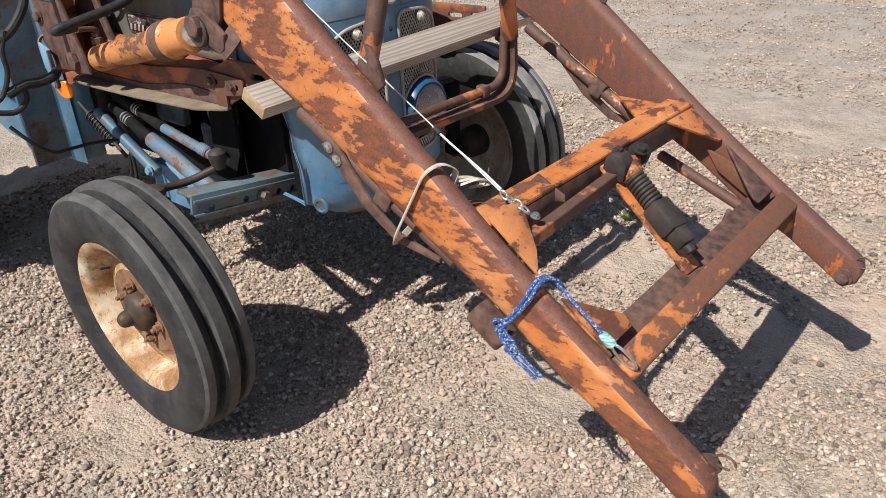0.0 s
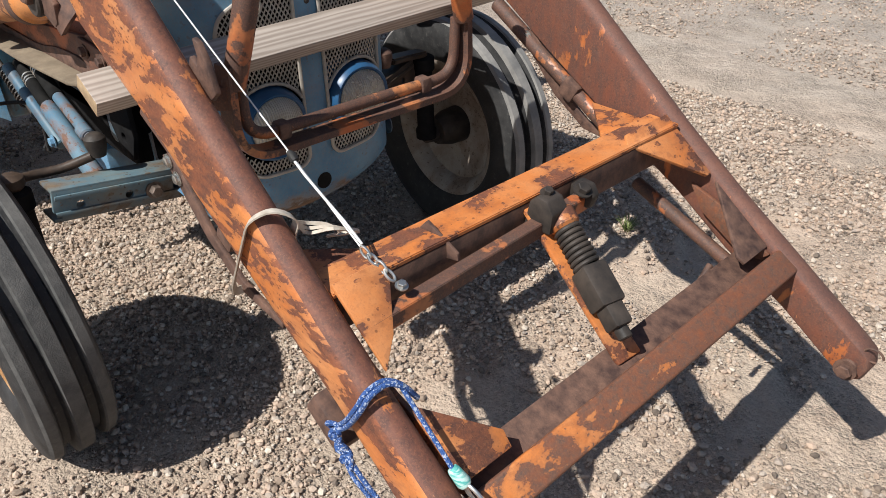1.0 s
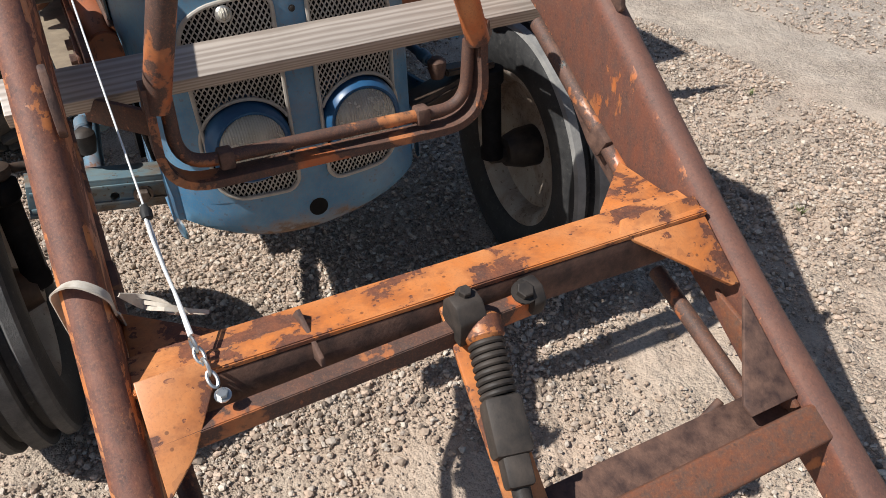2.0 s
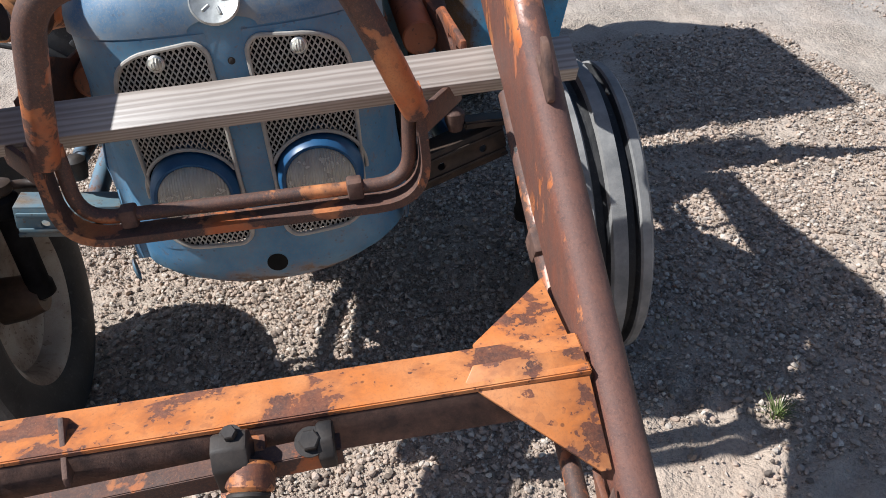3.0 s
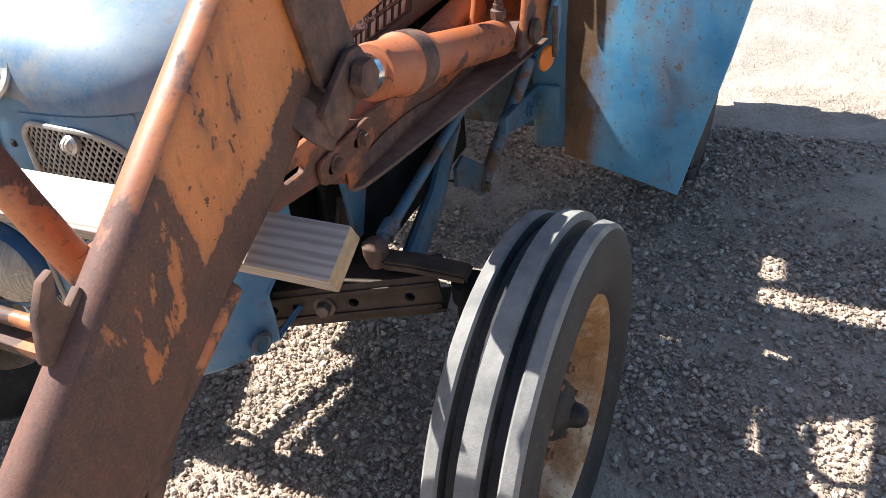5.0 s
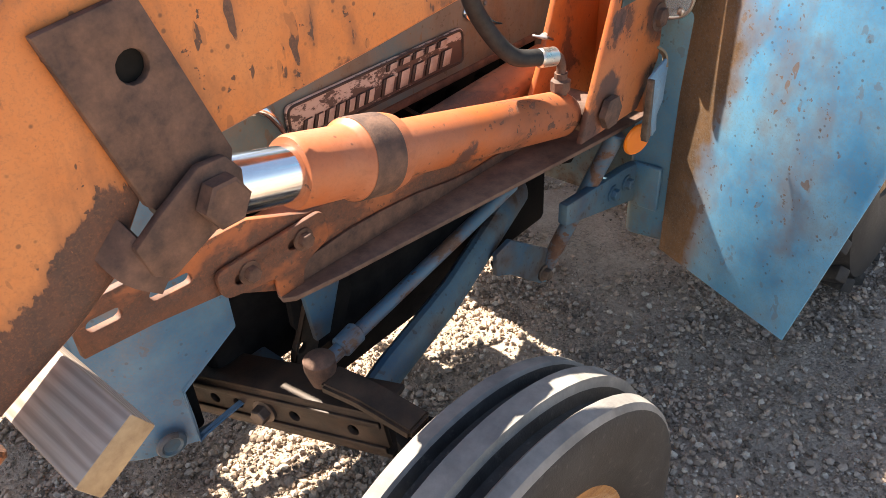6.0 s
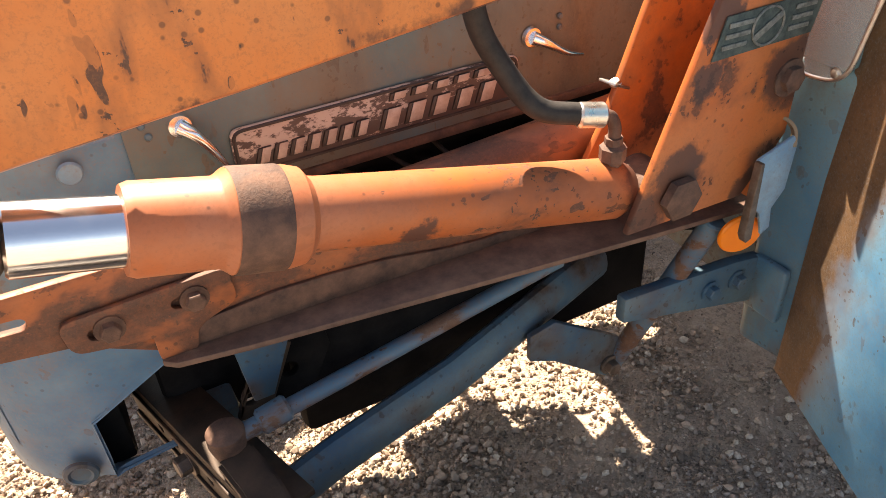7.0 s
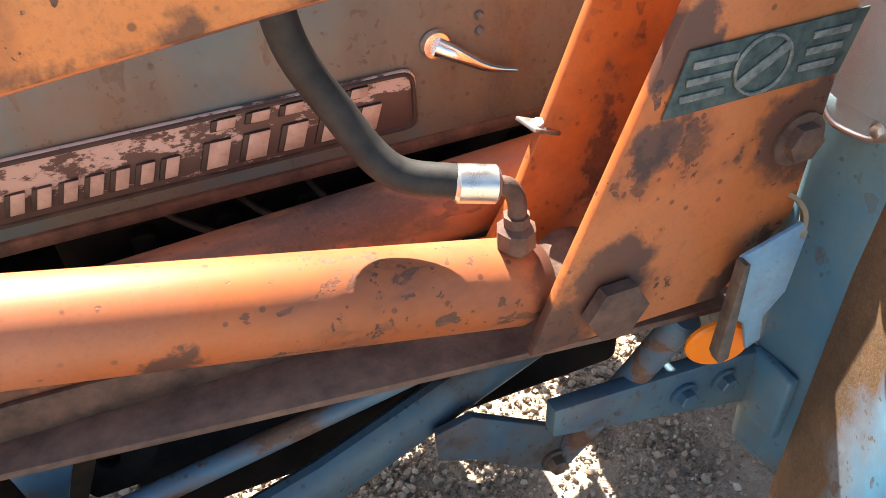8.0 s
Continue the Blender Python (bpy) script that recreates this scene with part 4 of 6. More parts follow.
for s in (-1, 1):
    y = s * (NW + 0.010)
    lip = box((0.80, 0.014, 0.016), (-0.34, y - s * 0.004, 0.997), (0, 0, 0), 0.004)
    part("bonnet_lip", lip, M["brown"], tractor, "rusty folded bonnet edge")
    # side badge: plate with raised bars in place of the lettering
    out = [(p.x, p.y) for p in round_path([(-0.28, 1.022, 0), (-0.490, 1.022, 0), (-0.490, 1.090, 0), (-0.062, 1.090, 0), (-0.062, 1.022, 0), (-0.28, 1.022, 0)], 0.014, 4)][:-1]
    at = xz(y + (0.006 if s > 0 else 0.0))
    badge = part("name_badge", slab(out, 0.006, at, bevel=0.0015), M["badge"], tractor, "long pressed side badge, pink-white paint flaking from dark metal")
    face = y + s * 0.0062
    rim_path = [Vector((p[0] * 1.0, face, p[1])) for p in [((q[0] + 0.2835) * 0.982 - 0.2835, (q[1] - 1.056) * 0.90 + 1.056) for q in out]]
    part("badge_rim", sweep(rim_path, ring(0.0026, 6), None, (0, 1, 0), True), M["badge_edge_shade"], badge)
    for row, z, h, x0, x1, n in ((0, 1.047, 0.022, -0.090, -0.250, 7), (1, 1.049, 0.029, -0.264, -0.455, 5), (2, 1.079, 0.011, -0.280, -0.445, 5)):
        if s < 0:
            x0, x1 = -0.567 - x0, -0.567 - x1
        step = (x1 - x0) / n
        for k in range(n):
            # Dark offset box and dark sides paint a drop shadow behind each bar.
            b = box((abs(step) * 0.60, 0.006, h), (x0 + step * (k + 0.5) + 0.0042, face, z - 0.0012), (0, 0, 0), 0.0008)
            box((abs(step) * 0.54, 0.009, h * 0.94), (x0 + step * (k + 0.5), face + s * 0.0006, z), (0, 0, 0), 0.0008, bm=b)
            for v in b.verts:
                v.co.x -= (v.co.z - z) * 0.35 * s
            for f in b.faces:
                c = f.calc_center_median()
                f.material_index = 1 if c.y * s > face * s + 0.0040 else 0
            part("raised_bar", b, [M["badge_edge_shade"], M["letters"]], badge)
    # catches with a tapering chromed handle
    for hx in (-0.008, -0.515):
        hz = 1.112 if hx > -0.2 else 1.108
        drops = ((0.020, 0.010), (0.052, 0.030), (0.088, 0.044)) if hx < -0.2 else ((0.014, 0.012), (0.034, 0.046), (0.052, 0.086))
        path = [Vector((hx, y + s * 0.006, hz)), *[Vector((hx - dx, y + s * dy, hz - dz)) for (dx, dz), dy in zip(drops, (0.016, 0.015, 0.009))]]
        path = smooth_path(path, 5)
        bm = tube(path, 0.0105, None, 12)
        for v in bm.verts:
            k = min(range(len(path)), key=lambda i: (path[i] - v.co).length)
            v.co = path[k] + (v.co - path[k]) * (1.0 - 0.78 * k / (len(path) - 1))
        latch = part("bonnet_catch", bm, M["chrome"], tractor, "tapering chromed bonnet catch")
        part("catch_boss", lathe([(0, 0), (0.016, 0), (0.014, 0.006), (0, 0.008)], (hx, y, hz), (hx, y + s, hz), 18), M["chrome"], latch)
    for rx, rz in ((0.035, 1.122), (0.030, 1.107), (-0.565, 1.128), (-0.565, 1.112)):
        part("rivet", lathe([(0, 0.003), (0.0035, 0.0025), (0.005, 0)], (rx, y, rz), (rx, y + s, rz), 10), M["blue_dull"], tractor)
    part("round_plug", lathe([(0, 0.003), (0.013, 0.003), (0.015, 0.0)], (0.125, y, 1.088), (0.125, y + s, 1.088), 18), M["blue"], tractor)

# Mostly hidden panel, added to stop sun leaking through to the step bracket.
scuttle = []
for x in (-0.746, -0.80, -0.88, -0.955):
    y = NW + 0.002
    scuttle.append([(x, y, 0.86), (x, y, 0.95), (x, y, 1.06), *[(p[0], p[1] * 0.98, p[2] - 0.01) for p in bonnet_section(x)], (x, -y, 1.06), (x, -y, 0.95), (x, -y, 0.86)])
part("scuttle", shell(scuttle, 0.004), M["bonnet_side"], tractor, "faded scuttle panel added behind the bonnet to block sunlight", 60)

# engine and frame under the bonnet
eng = part("engine", box((0.66, 0.46, 0.28), (-0.42, 0, 0.81), (0, 0, 0), 0.02), M["engine"], tractor, "dark oily engine block with cast ribs")
part("sump", box((0.60, 0.26, 0.16), (-0.42, 0, 0.655), (0, 0, 0), 0.03), M["engine"], eng, "black oily sump")
part("rocker_cover", box((0.60, 0.44, 0.10), (-0.40, 0, 0.965), (0, 0, 0), 0.015), M["engine"], eng)
for k in range(6):
    part("rib", box((0.03, 0.50, 0.20), (-0.66 + k * 0.095, 0, 0.82), (0, 0, 0), 0.008), M["engine"], eng)
    part("rib", box((0.018, 0.28, 0.12), (-0.63 + k * 0.095, 0, 0.65), (0, 0, 0), 0.006), M["engine"], eng)
for s in (-1, 1):
    part("engine_cover", box((0.52, 0.06, 0.24), (-0.34, s * 0.280, 0.78), (0, 0, 0), 0.012), M["engine"], eng)
# Plain slabs, coloured near black to give the engine bay its shade.
part("injector_side", box((0.72, 0.05, 0.30), (-0.44, 0.300, 0.66), (0, 0, 0), 0.015), M["engine"], eng, "plain near-black slab for the shaded side of the engine")
part("engine_side", box((0.72, 0.05, 0.26), (-0.44, -0.285, 0.70), (0, 0, 0), 0.015), M["engine"], eng, "plain near-black slab for the shaded side of the engine")
part("bell_housing", lathe([(0, 0), (0.20, 0), (0.23, 0.03), (0.23, 0.09), (0.17, 0.14), (0, 0.14)], (-0.78, 0.0, 0.80), (-1.0, 0.0, 0.80), 28), M["engine"], eng, "dark round bell housing")
for s in (-1, 1):
    pm = box((0.16, 0.07, 0.11), (-0.36, s * 0.305, 0.79), (0, 0, 0), 0.014, 3)
    for k in range(3):
        rod((-0.42 + 0.05 * k, s * 0.315, 0.84), (-0.42 + 0.05 * k, s * 0.315, 0.875), 0.010, bm=pm)
    part("fuel_pump", pm, M["blue_dull"], tractor, "greasy blue fuel pump")
    for k in range(3):
        pipe = smooth_path([(-0.42 + 0.05 * k, s * 0.315, 0.87), (-0.42 + 0.05 * k, s * 0.325, 0.91), (-0.38 + 0.07 * k, s * 0.30, 0.95), (-0.36 + 0.09 * k, s * 0.24, 0.98)], 5)
        part("fuel_pipe", tube(pipe, 0.004, None, 6), M["dark_iron"], tractor)
    part("bell_flange", lathe([(0, 0), (0.055, 0), (0.06, 0.006), (0.045, 0.012), (0.04, 0.05), (0, 0.05)], (-0.12, s * 0.27, 0.80), (-0.12, s * 0.5, 0.79), 20), M["blue_dull"], tractor)
    part("engine_mount", slab([(0.0, 0.86), (-0.12, 0.86), (-0.14, 0.70), (-0.10, 0.62), (-0.04, 0.62), (0.0, 0.70)], 0.014, xz(s * 0.33 + 0.007), [circle(-0.07, 0.68, 0.014)]), M["engine"], tractor)
part("gearbox", box((0.86, 0.62, 0.36), (-1.34, 0, 0.76), (0, 0, 0), 0.04), M["engine"], tractor)
part("fuel_filter", lathe([(0, 0), (0.035, 0.0), (0.038, 0.02), (0.038, 0.10), (0.048, 0.11), (0.048, 0.125), (0.03, 0.14), (0, 0.145)], (-0.23, 0.27, 0.71), (-0.23, 0.27, 1), 24), M["blue_dull"], tractor, "blue fuel filter bowl")
part("oil_filter", lathe([(0, 0), (0.045, 0.0), (0.05, 0.02), (0.05, 0.13), (0.03, 0.15), (0, 0.15)], (-0.20, -0.27, 0.62), (-0.20, -0.27, 1), 24), M["blue_dull"], tractor)
part("front_casting", box((0.23, 0.50, 0.29), (0.0, 0, 0.705), (0, 0, 0), 0.02), M["engine"], tractor, "dark greasy front axle support casting")
part("support_plate", slab([(0.025, 0.625), (-0.025, 0.615), (-0.080, 0.740), (-0.040, 0.775)], 0.014, xz(0.347), [circle(0.0, 0.66, 0.012)], 0.003), M["greasy"], tractor, "greasy leaning plate on the axle support")
for s in (-1, 1):
    if s > 0:
        part("frame_gusset", slab([(0.02, 0.86), (-0.10, 0.86), (-0.07, 0.80), (-0.03, 0.70), (0.0, 0.70), (0.01, 0.80)], 0.012, xz(s * 0.39 + 0.006)), M["blue_dull"], tractor)
part("coil_spring", tube([Vector((-0.80 + 0.135 * k / 100, -0.40, 0.708 - 0.082 * k / 100)) + Vector((0.5 * math.sin(k * 0.628), math.cos(k * 0.628), 0.86 * math.sin(k * 0.628))) * 0.017 for k in range(101)], 0.0042, None, 6), M["dark_iron"], tractor, "dark coil spring on the clutch linkage")
part("spring_rod", rod((-0.86, -0.40, 0.745), (-0.60, -0.40, 0.586), 0.007), M["dark_iron"], tractor)
part("linkage_strut", rod((-0.72, -0.405, 0.735), (-0.41, -0.400, 0.568), 0.020, 0.004), M["blue_dull"], tractor, "blue linkage strut")
part("strut_nut", hexbolt((-0.425, -0.418, 0.580), (0, -1, 0), 0.014, 0.014), M["blue"], tractor)
part("drain_hose", tube(smooth_path([(-0.62, -0.372, 0.60), (-0.635, -0.372, 0.55), (-0.65, -0.375, 0.50), (-0.66, -0.39, 0.47)], 5), 0.006, None, 8), M["hose"], tractor)
part("engine_tray", box((0.27, 0.15, 0.15), (-0.505, -0.225, 0.455), (0, 0, 0), 0.008), M["blue"], tractor, "blue sheet tray under the engine")

# front axle
beam = box((0.085, 0.62, 0.075), (0.055, 0, 0.585), (0, 0, 0), 0.008)
part("axle_beam", beam, M["blue_dull"], tractor, "blue axle centre beam")
for s in (-1, 1):
    lift = 0.605 if s < 0 else 0.604
    rise = Matrix.Translation((0, s * 0.36, lift)) @ Matrix.Rotation(radians(s * 9.5), 4, "X") @ Matrix.Translation((0, -s * 0.36, 0))
    if s > 0:
        rise = Matrix.Translation((0.104, 0.377, 0)) @ Matrix.Rotation(radians(13.5), 4, "Z") @ Matrix.Translation((-0.122, -0.377, 0)) @ rise
    holes = [circle(s * v, 0.0, 0.0105) for v in (0.245, 0.300, 0.425, 0.545)]
    low = -0.042 if s > 0 else -0.032
    out = [(s * 0.13, low), (s * 0.585, low), (s * 0.61, low + 0.022), (s * 0.61, 0.042), (s * 0.13, 0.042)]
    if s < 0:
        out = out[::-1]
    face = Matrix(((0, 0, -1, 0.122), (1, 0, 0, 0), (0, 1, 0, 0), (0, 0, 0, 1)))
    ch = slab(out, 0.010, face, holes, 0.0015)
    box((0.075, 0.48, 0.010), (0.084, s * 0.370, 0.042), (0, 0, 0), 0.002, bm=ch)
    box((0.075, 0.48, 0.010), (0.084, s * 0.370, low), (0, 0, 0), 0.002, bm=ch)
    axle = part("axle_channel", move(ch, rise), M["axle"] if s < 0 else M["greasy"], tractor, "telescopic axle channel with a row of adjusting holes")
    part("axle_bolt", move(hexbolt((0.122, s * 0.362, 0.0), (1, 0, 0), 0.016, 0.024), rise), M["bolt"], axle)
    for zz in (low + 0.016, 0.026):
        part("axle_rib", move(box((0.006, 0.47, 0.012), (0.124, s * 0.37, zz), (0, 0, 0), 0.002), rise), M["axle"] if s < 0 else M["greasy"], axle)
    kp = lathe([(0, 0), (0.036, 0), (0.036, 0.03), (0.030, 0.04), (0.030, 0.24), (0.038, 0.25), (0.038, 0.29), (0.02, 0.30), (0, 0.30)], (0.03, s * 0.660, 0.385), (0.03, s * 0.655, 0.70), 24)
    part("kingpin", kp, M["engine"], tractor, "greasy steering kingpin")
    part("stub_axle", rod((0.03, s * 0.655, 0.39), (0.03, s * 0.75, 0.376), 0.028), M["dark_iron"], tractor)
    ja = Vector((0.057, s * 0.470, 0.725))
    if s < 0:
        ja = Vector((0.054, -0.450, 0.740))
    arm = sweep([Vector((0.03, s * 0.655, 0.69)), Vector((0.04, s * 0.55, 0.702)), Vector((0.055, s * 0.485, 0.71))], [(-0.026, -0.010), (0.026, -0.010), (0.026, 0.010), (-0.026, 0.010)])
    bmesh.ops.bevel(arm, geom=arm.edges[:], offset=0.005, segments=2, affect="EDGES")
    if s < 0:
        arm.free()
        arm = tube(smooth_path([(0.02, -0.650, 0.700), (0.0, -0.60, 0.690), (0.015, -0.53, 0.690), (0.05, -0.465, 0.712)], 5), 0.012, None, 12)
        lathe([(0, -0.016), (0.026, -0.016), (0.032, -0.008), (0.032, 0.012), (0.020, 0.020), (0, 0.020)], (0.025, -0.655, 0.70), (0.025, -0.655, 1.7), 20, arm)
    part("steering_arm", arm, M["greasy"], tractor, "rusty steering arm")
    joint = lathe([(0, -0.03), (0.018, -0.03), (0.022, -0.015), (0.026, 0.0), (0.026, 0.018), (0.018, 0.026), (0.012, 0.030), (0, 0.030)], ja, ja + Vector((0, 0, 1)), 24)
    part("ball_joint", joint, M["brown"] if s > 0 else M["dark_iron"], tractor, "rusty ball joint with a rubber boot")
    lk = rod(ja, (-0.50, 0.440, 0.785) if s > 0 else (-0.29, -0.408, 0.757), 0.013 if s > 0 else 0.016)
    rod(ja + Vector((-0.045, -s * 0.002, 0.006)), ja + Vector((-0.09, -s * 0.005, 0.013)), 0.019, 0.004, 20, lk)
    part("drag_link", lk, M["link_paint"], tractor, "blue steering drag link with worn paint")
    if s < 0:
        # a rubber sleeve with pale bands on the far end of each link
        for e0, e1 in ((Vector((-0.28, -0.409, 0.756)), Vector((-0.56, -0.378, 0.80))), (Vector((-0.34, -0.421, 0.700)), Vector((-0.62, -0.395, 0.77)))):
            sleeve = part("rubber_sleeve", rod(e0, e1, 0.019, 0.004), M["black"], tractor, "black rubber sleeve with pale bands")
            for k in (0.56, 0.61, 0.67):
                c = e0.lerp(e1, k)
                part("pale_band", rod(c, c + (e1 - e0).normalized() * 0.006, 0.0202, 0.001), M["zinc"], sleeve)
    rr = sweep([Vector((0.03, 0.50, 0.60)), Vector((-0.08, 0.47, 0.605)), Vector((-0.30, 0.43, 0.62)), Vector((-0.66, 0.34, 0.66))] if s > 0 else [Vector((0.06, -0.455, 0.610)), Vector((-0.08, -0.445, 0.640)), Vector((-0.22, -0.430, 0.672)), Vector((-0.36, -0.420, 0.705))], [(0.024 * math.cos(a), (0.040 if s > 0 else 0.028) * math.sin(a)) for a in np.linspace(0, 2 * math.pi, 15)[:-1]])
    part("radius_rod", rr, M["blue_dull"] if s > 0 else M["link_paint"], tractor, "blue radius rod from axle to gearbox")

# ---- loader ----
loader = group_of("front_loader", "old orange front loader frame flaking to brown rust", "front loader")

# outline of an arm in (x, z), with the depth of the rounding at each corner
ARM = [(-0.665, 1.412, 0.010), (-0.35, 1.440, 0.012), (0.05, 1.535, 0.016), (0.18, 1.538, 0.02), (0.30, 1.447, 0.026), (0.70, 1.128, 0.028), (1.10, 0.816, 0.028), (1.25, 0.708, 0.026), (1.415, 0.600, 0.022), (1.595, 0.476, 0.010), (1.622, 0.453, 0.007), (1.629, 0.425, 0.007), (1.618, 0.390, 0.007), (1.585, 0.370, 0.008),
       (1.42, 0.474, 0.020), (1.26, 0.558, 0.030), (1.12, 0.650, 0.040), (0.885, 0.778, 0.050), (0.69, 0.893, 0.054), (0.54, 0.988, 0.054), (0.39, 1.064, 0.046), (0.335, 1.100, 0.036), (0.285, 1.178, 0.012), (0.19, 1.205, 0.010), (-0.05, 1.228, 0.010), (-0.32, 1.258, 0.010), (-0.665, 1.292, 0.010)]
ARM_HALF = 0.029


def arm_y(s, x):
    """The middle of an arm: the frame stands a little askew to the tractor."""
    return s * 0.503 + (1.1 - x) * (0.025 if s > 0 else 0.030)


def loader_arm(s):
    """A pressed box arm with deeply rounded edges."""
    n = len(ARM)
    flat = [Vector((x, z)) for x, z, _ in ARM]
    area = sum(flat[i].cross(flat[(i + 1) % n]) for i in range(n))
    inward = []
    for i in range(n):
        a, b = (flat[i] - flat[i - 1]).normalized(), (flat[(i + 1) % n] - flat[i]).normalized()
        d = a + b
        inward.append(Vector((-d.y, d.x)).normalized() * (1 if area > 0 else -1))
    bm = bmesh.new()
    rings = []
    for phi in np.linspace(-90, 90, 15):
        c, w = 1 - math.cos(radians(phi)), math.sin(radians(phi))
        line = []
        for i in range(n):
            deep = ARM[i][2] if i < 14 else min(ARM[i][2], 0.012) if w < 0 else min(ARM[i][2], 0.026 if s > 0 else 0.05)
            q = flat[i] + inward[i] * deep * c
            line.append(bm.verts.new((q.x, arm_y(s, q.x) + s * ARM_HALF * w, q.y)))
        rings.append(line)
    for p, q in zip(rings, rings[1:]):
        for i in range(n):
            bm.faces.new((p[i], p[(i + 1) % n], q[(i + 1) % n], q[i]))
    for line in (rings[0], rings[-1]):
        bm.faces.new(line)
    bmesh.ops.recalc_face_normals(bm, faces=bm.faces)
    bmesh.ops.triangulate(bm, faces=[f for f in bm.faces if len(f.verts) > 4])
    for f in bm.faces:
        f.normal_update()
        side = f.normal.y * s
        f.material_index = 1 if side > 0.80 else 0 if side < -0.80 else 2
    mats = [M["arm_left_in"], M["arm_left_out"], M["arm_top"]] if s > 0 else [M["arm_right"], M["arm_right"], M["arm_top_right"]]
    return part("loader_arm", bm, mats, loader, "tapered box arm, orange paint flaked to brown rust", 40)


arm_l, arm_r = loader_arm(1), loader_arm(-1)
SLOPE = 38.0


def cross_bars():
    """The upper and lower cross bars with their corner plates."""
    up = sweep([Vector((1.046, y, 0.822)) for y in (-0.474, 0.0, 0.474)], [(-0.040, 0.0), (0.040, 0.0), (0.040, -0.010), (-0.030, -0.010), (-0.030, -0.055), (-0.040, -0.055)])
    bmesh.ops.bevel(up, geom=[e for e in up.edges if e.calc_face_angle(0) > 0.5], offset=0.002, segments=2, affect="EDGES")
    bmesh.ops.rotate(up, cent=(1.046, 0, 0.822), matrix=Matrix.Rotation(radians(-1.6), 3, "Z"), verts=up.verts)
    bar = part("cross_bar", up, M["bar"], loader, "upper cross bar with chipped orange paint")
    low = sweep([Vector((1.126 - 0.015 * y, y, 0.786 + 0.02 * y)) for y in (-0.462, -0.15, 0.125)], [(0.006, 0.004), (-0.024, 0.004), (-0.024, -0.002), (-0.002, -0.002), (-0.002, -0.026), (0.006, -0.026)])
    bmesh.ops.bevel(low, geom=[e for e in low.edges if e.calc_face_angle(0) > 0.5], offset=0.0015, segments=2, affect="EDGES")
    part("angle_bar", low, M["guard"], loader, "brown angle bar under the cross bar")
    web = box((0.008, 0.945, 0.066), (1.081, 0.0, 0.7775), (0, 0, -1.6), 0.002)
    part("bar_web", web, M["brown"], loader, "dark rusty web behind the corner plate")
    for s in (-1, 1):
        # plates between bar and arm
        n = Vector((math.sin(radians(SLOPE)), 0, math.cos(radians(SLOPE))))
        u = Vector((math.cos(radians(SLOPE)), 0, -math.sin(radians(SLOPE))))
        o = Vector((1.070, 0, 0.822))
        at = Matrix(((u.x, 0, n.x, o.x), (u.y, s, n.y, 0), (u.z, 0, n.z, o.z), (0, 0, 0, 1)))
        tri = [(-0.012, 0.315), (0.010, 0.300), (0.155, 0.455), (0.155, 0.47), (-0.012, 0.47)]
        if s < 0:
            tri = [(-0.012, 0.372), (0.02, 0.372), (0.105, 0.424), (0.150, 0.47), (-0.012, 0.47)]
        part("corner_plate", slab(tri, 0.009, at, bevel=0.002), M["bar"], loader, "triangular orange corner plate")
        flat = Matrix(((1, 0, 0, 0), (0, s, 0, 0), (0, 0, 1, 0.798), (0, 0, 0, 1)))
        part("back_plate", slab([(0.862, 0.468), (1.02, 0.468), (1.02, 0.328), (0.992, 0.328)], 0.010, flat, bevel=0.002), M["bar"], loader, "triangular orange plate behind the bar")
    fin = slab([(1.030, 0.820), (1.050, 0.842), (1.120, 0.800), (1.122, 0.786), (1.085, 0.780)], 0.007, Matrix.Translation((0, -0.340, 0)) @ Matrix.Rotation(radians(6), 4, "Z") @ xz(0.10), bevel=0.001)
    bmesh.ops.translate(fin, verts=fin.verts, vec=(0, -0.10, 0))
    part("bar_fin", fin, M["brown"], loader, "small rusty fin on the cross bar")
    lowbar = box((0.062, 0.965, 0.058), (1.392, 0, 0.572), (0, SLOPE - 6, 0), 0.006, 3)
    part("lower_bar", lowbar, M["bar_low"], loader, "lower cross bar, brown with orange patches")
    back = box((0.070, 0.92, 0.008), (1.335, 0, 0.578), (0, 12, 0), 0.002)
    part("lower_web", back, M["brown"], loader, "rusty upright flange on the lower bar")
    for s in (-1, 1):
        g = slab([(1.16, 0.70), (1.28, 0.66), (1.37, 0.60), (1.33, 0.56), (1.20, 0.64)], 0.010, xz(s * 0.460 + 0.005))
        part("knee_plate", g, M["bar_low"], loader, "rusty plate joining arm and lower bar")
        h = Matrix(((0.80, 0, 0.6, 1.33), (0, s, 0, 0), (-0.6, 0, 0.8, 0.625), (0, 0, 0, 1)))
        part("knee_gusset", slab([(-0.11, 0.466), (0.03, 0.466), (0.03, 0.36), (0.0, 0.355)] if s < 0 else [(-0.15, 0.466), (0.03, 0.466), (0.03, 0.37), (0.01, 0.365)], 0.009, h, bevel=0.002), M["bar"] if s < 0 else M["brown"], loader, "triangular corner gusset")
    return bar


cross_bars()

# trip linkage in the middle
link = box((0.34, 0.062, 0.012), (1.215, -0.012, 0.690), (0, 40, -4), 0.003)
part("trip_link", link, M["bar"], loader, "flat link plate, orange and greasy black")
pivot = slab([(1.085, 0.770), (1.150, 0.770), (1.155, 0.815), (1.140, 0.838), (1.115, 0.842), (1.098, 0.826)], 0.046, xz(0.012), bevel=0.004)
part("pivot_lug", pivot, M["dark_iron"], loader, "greasy black pivot lug")
part("pivot_bolt", hexbolt((1.118, -0.008, 0.838), (0.35, 0, 1), 0.010, 0.014), M["dark_iron"], loader)
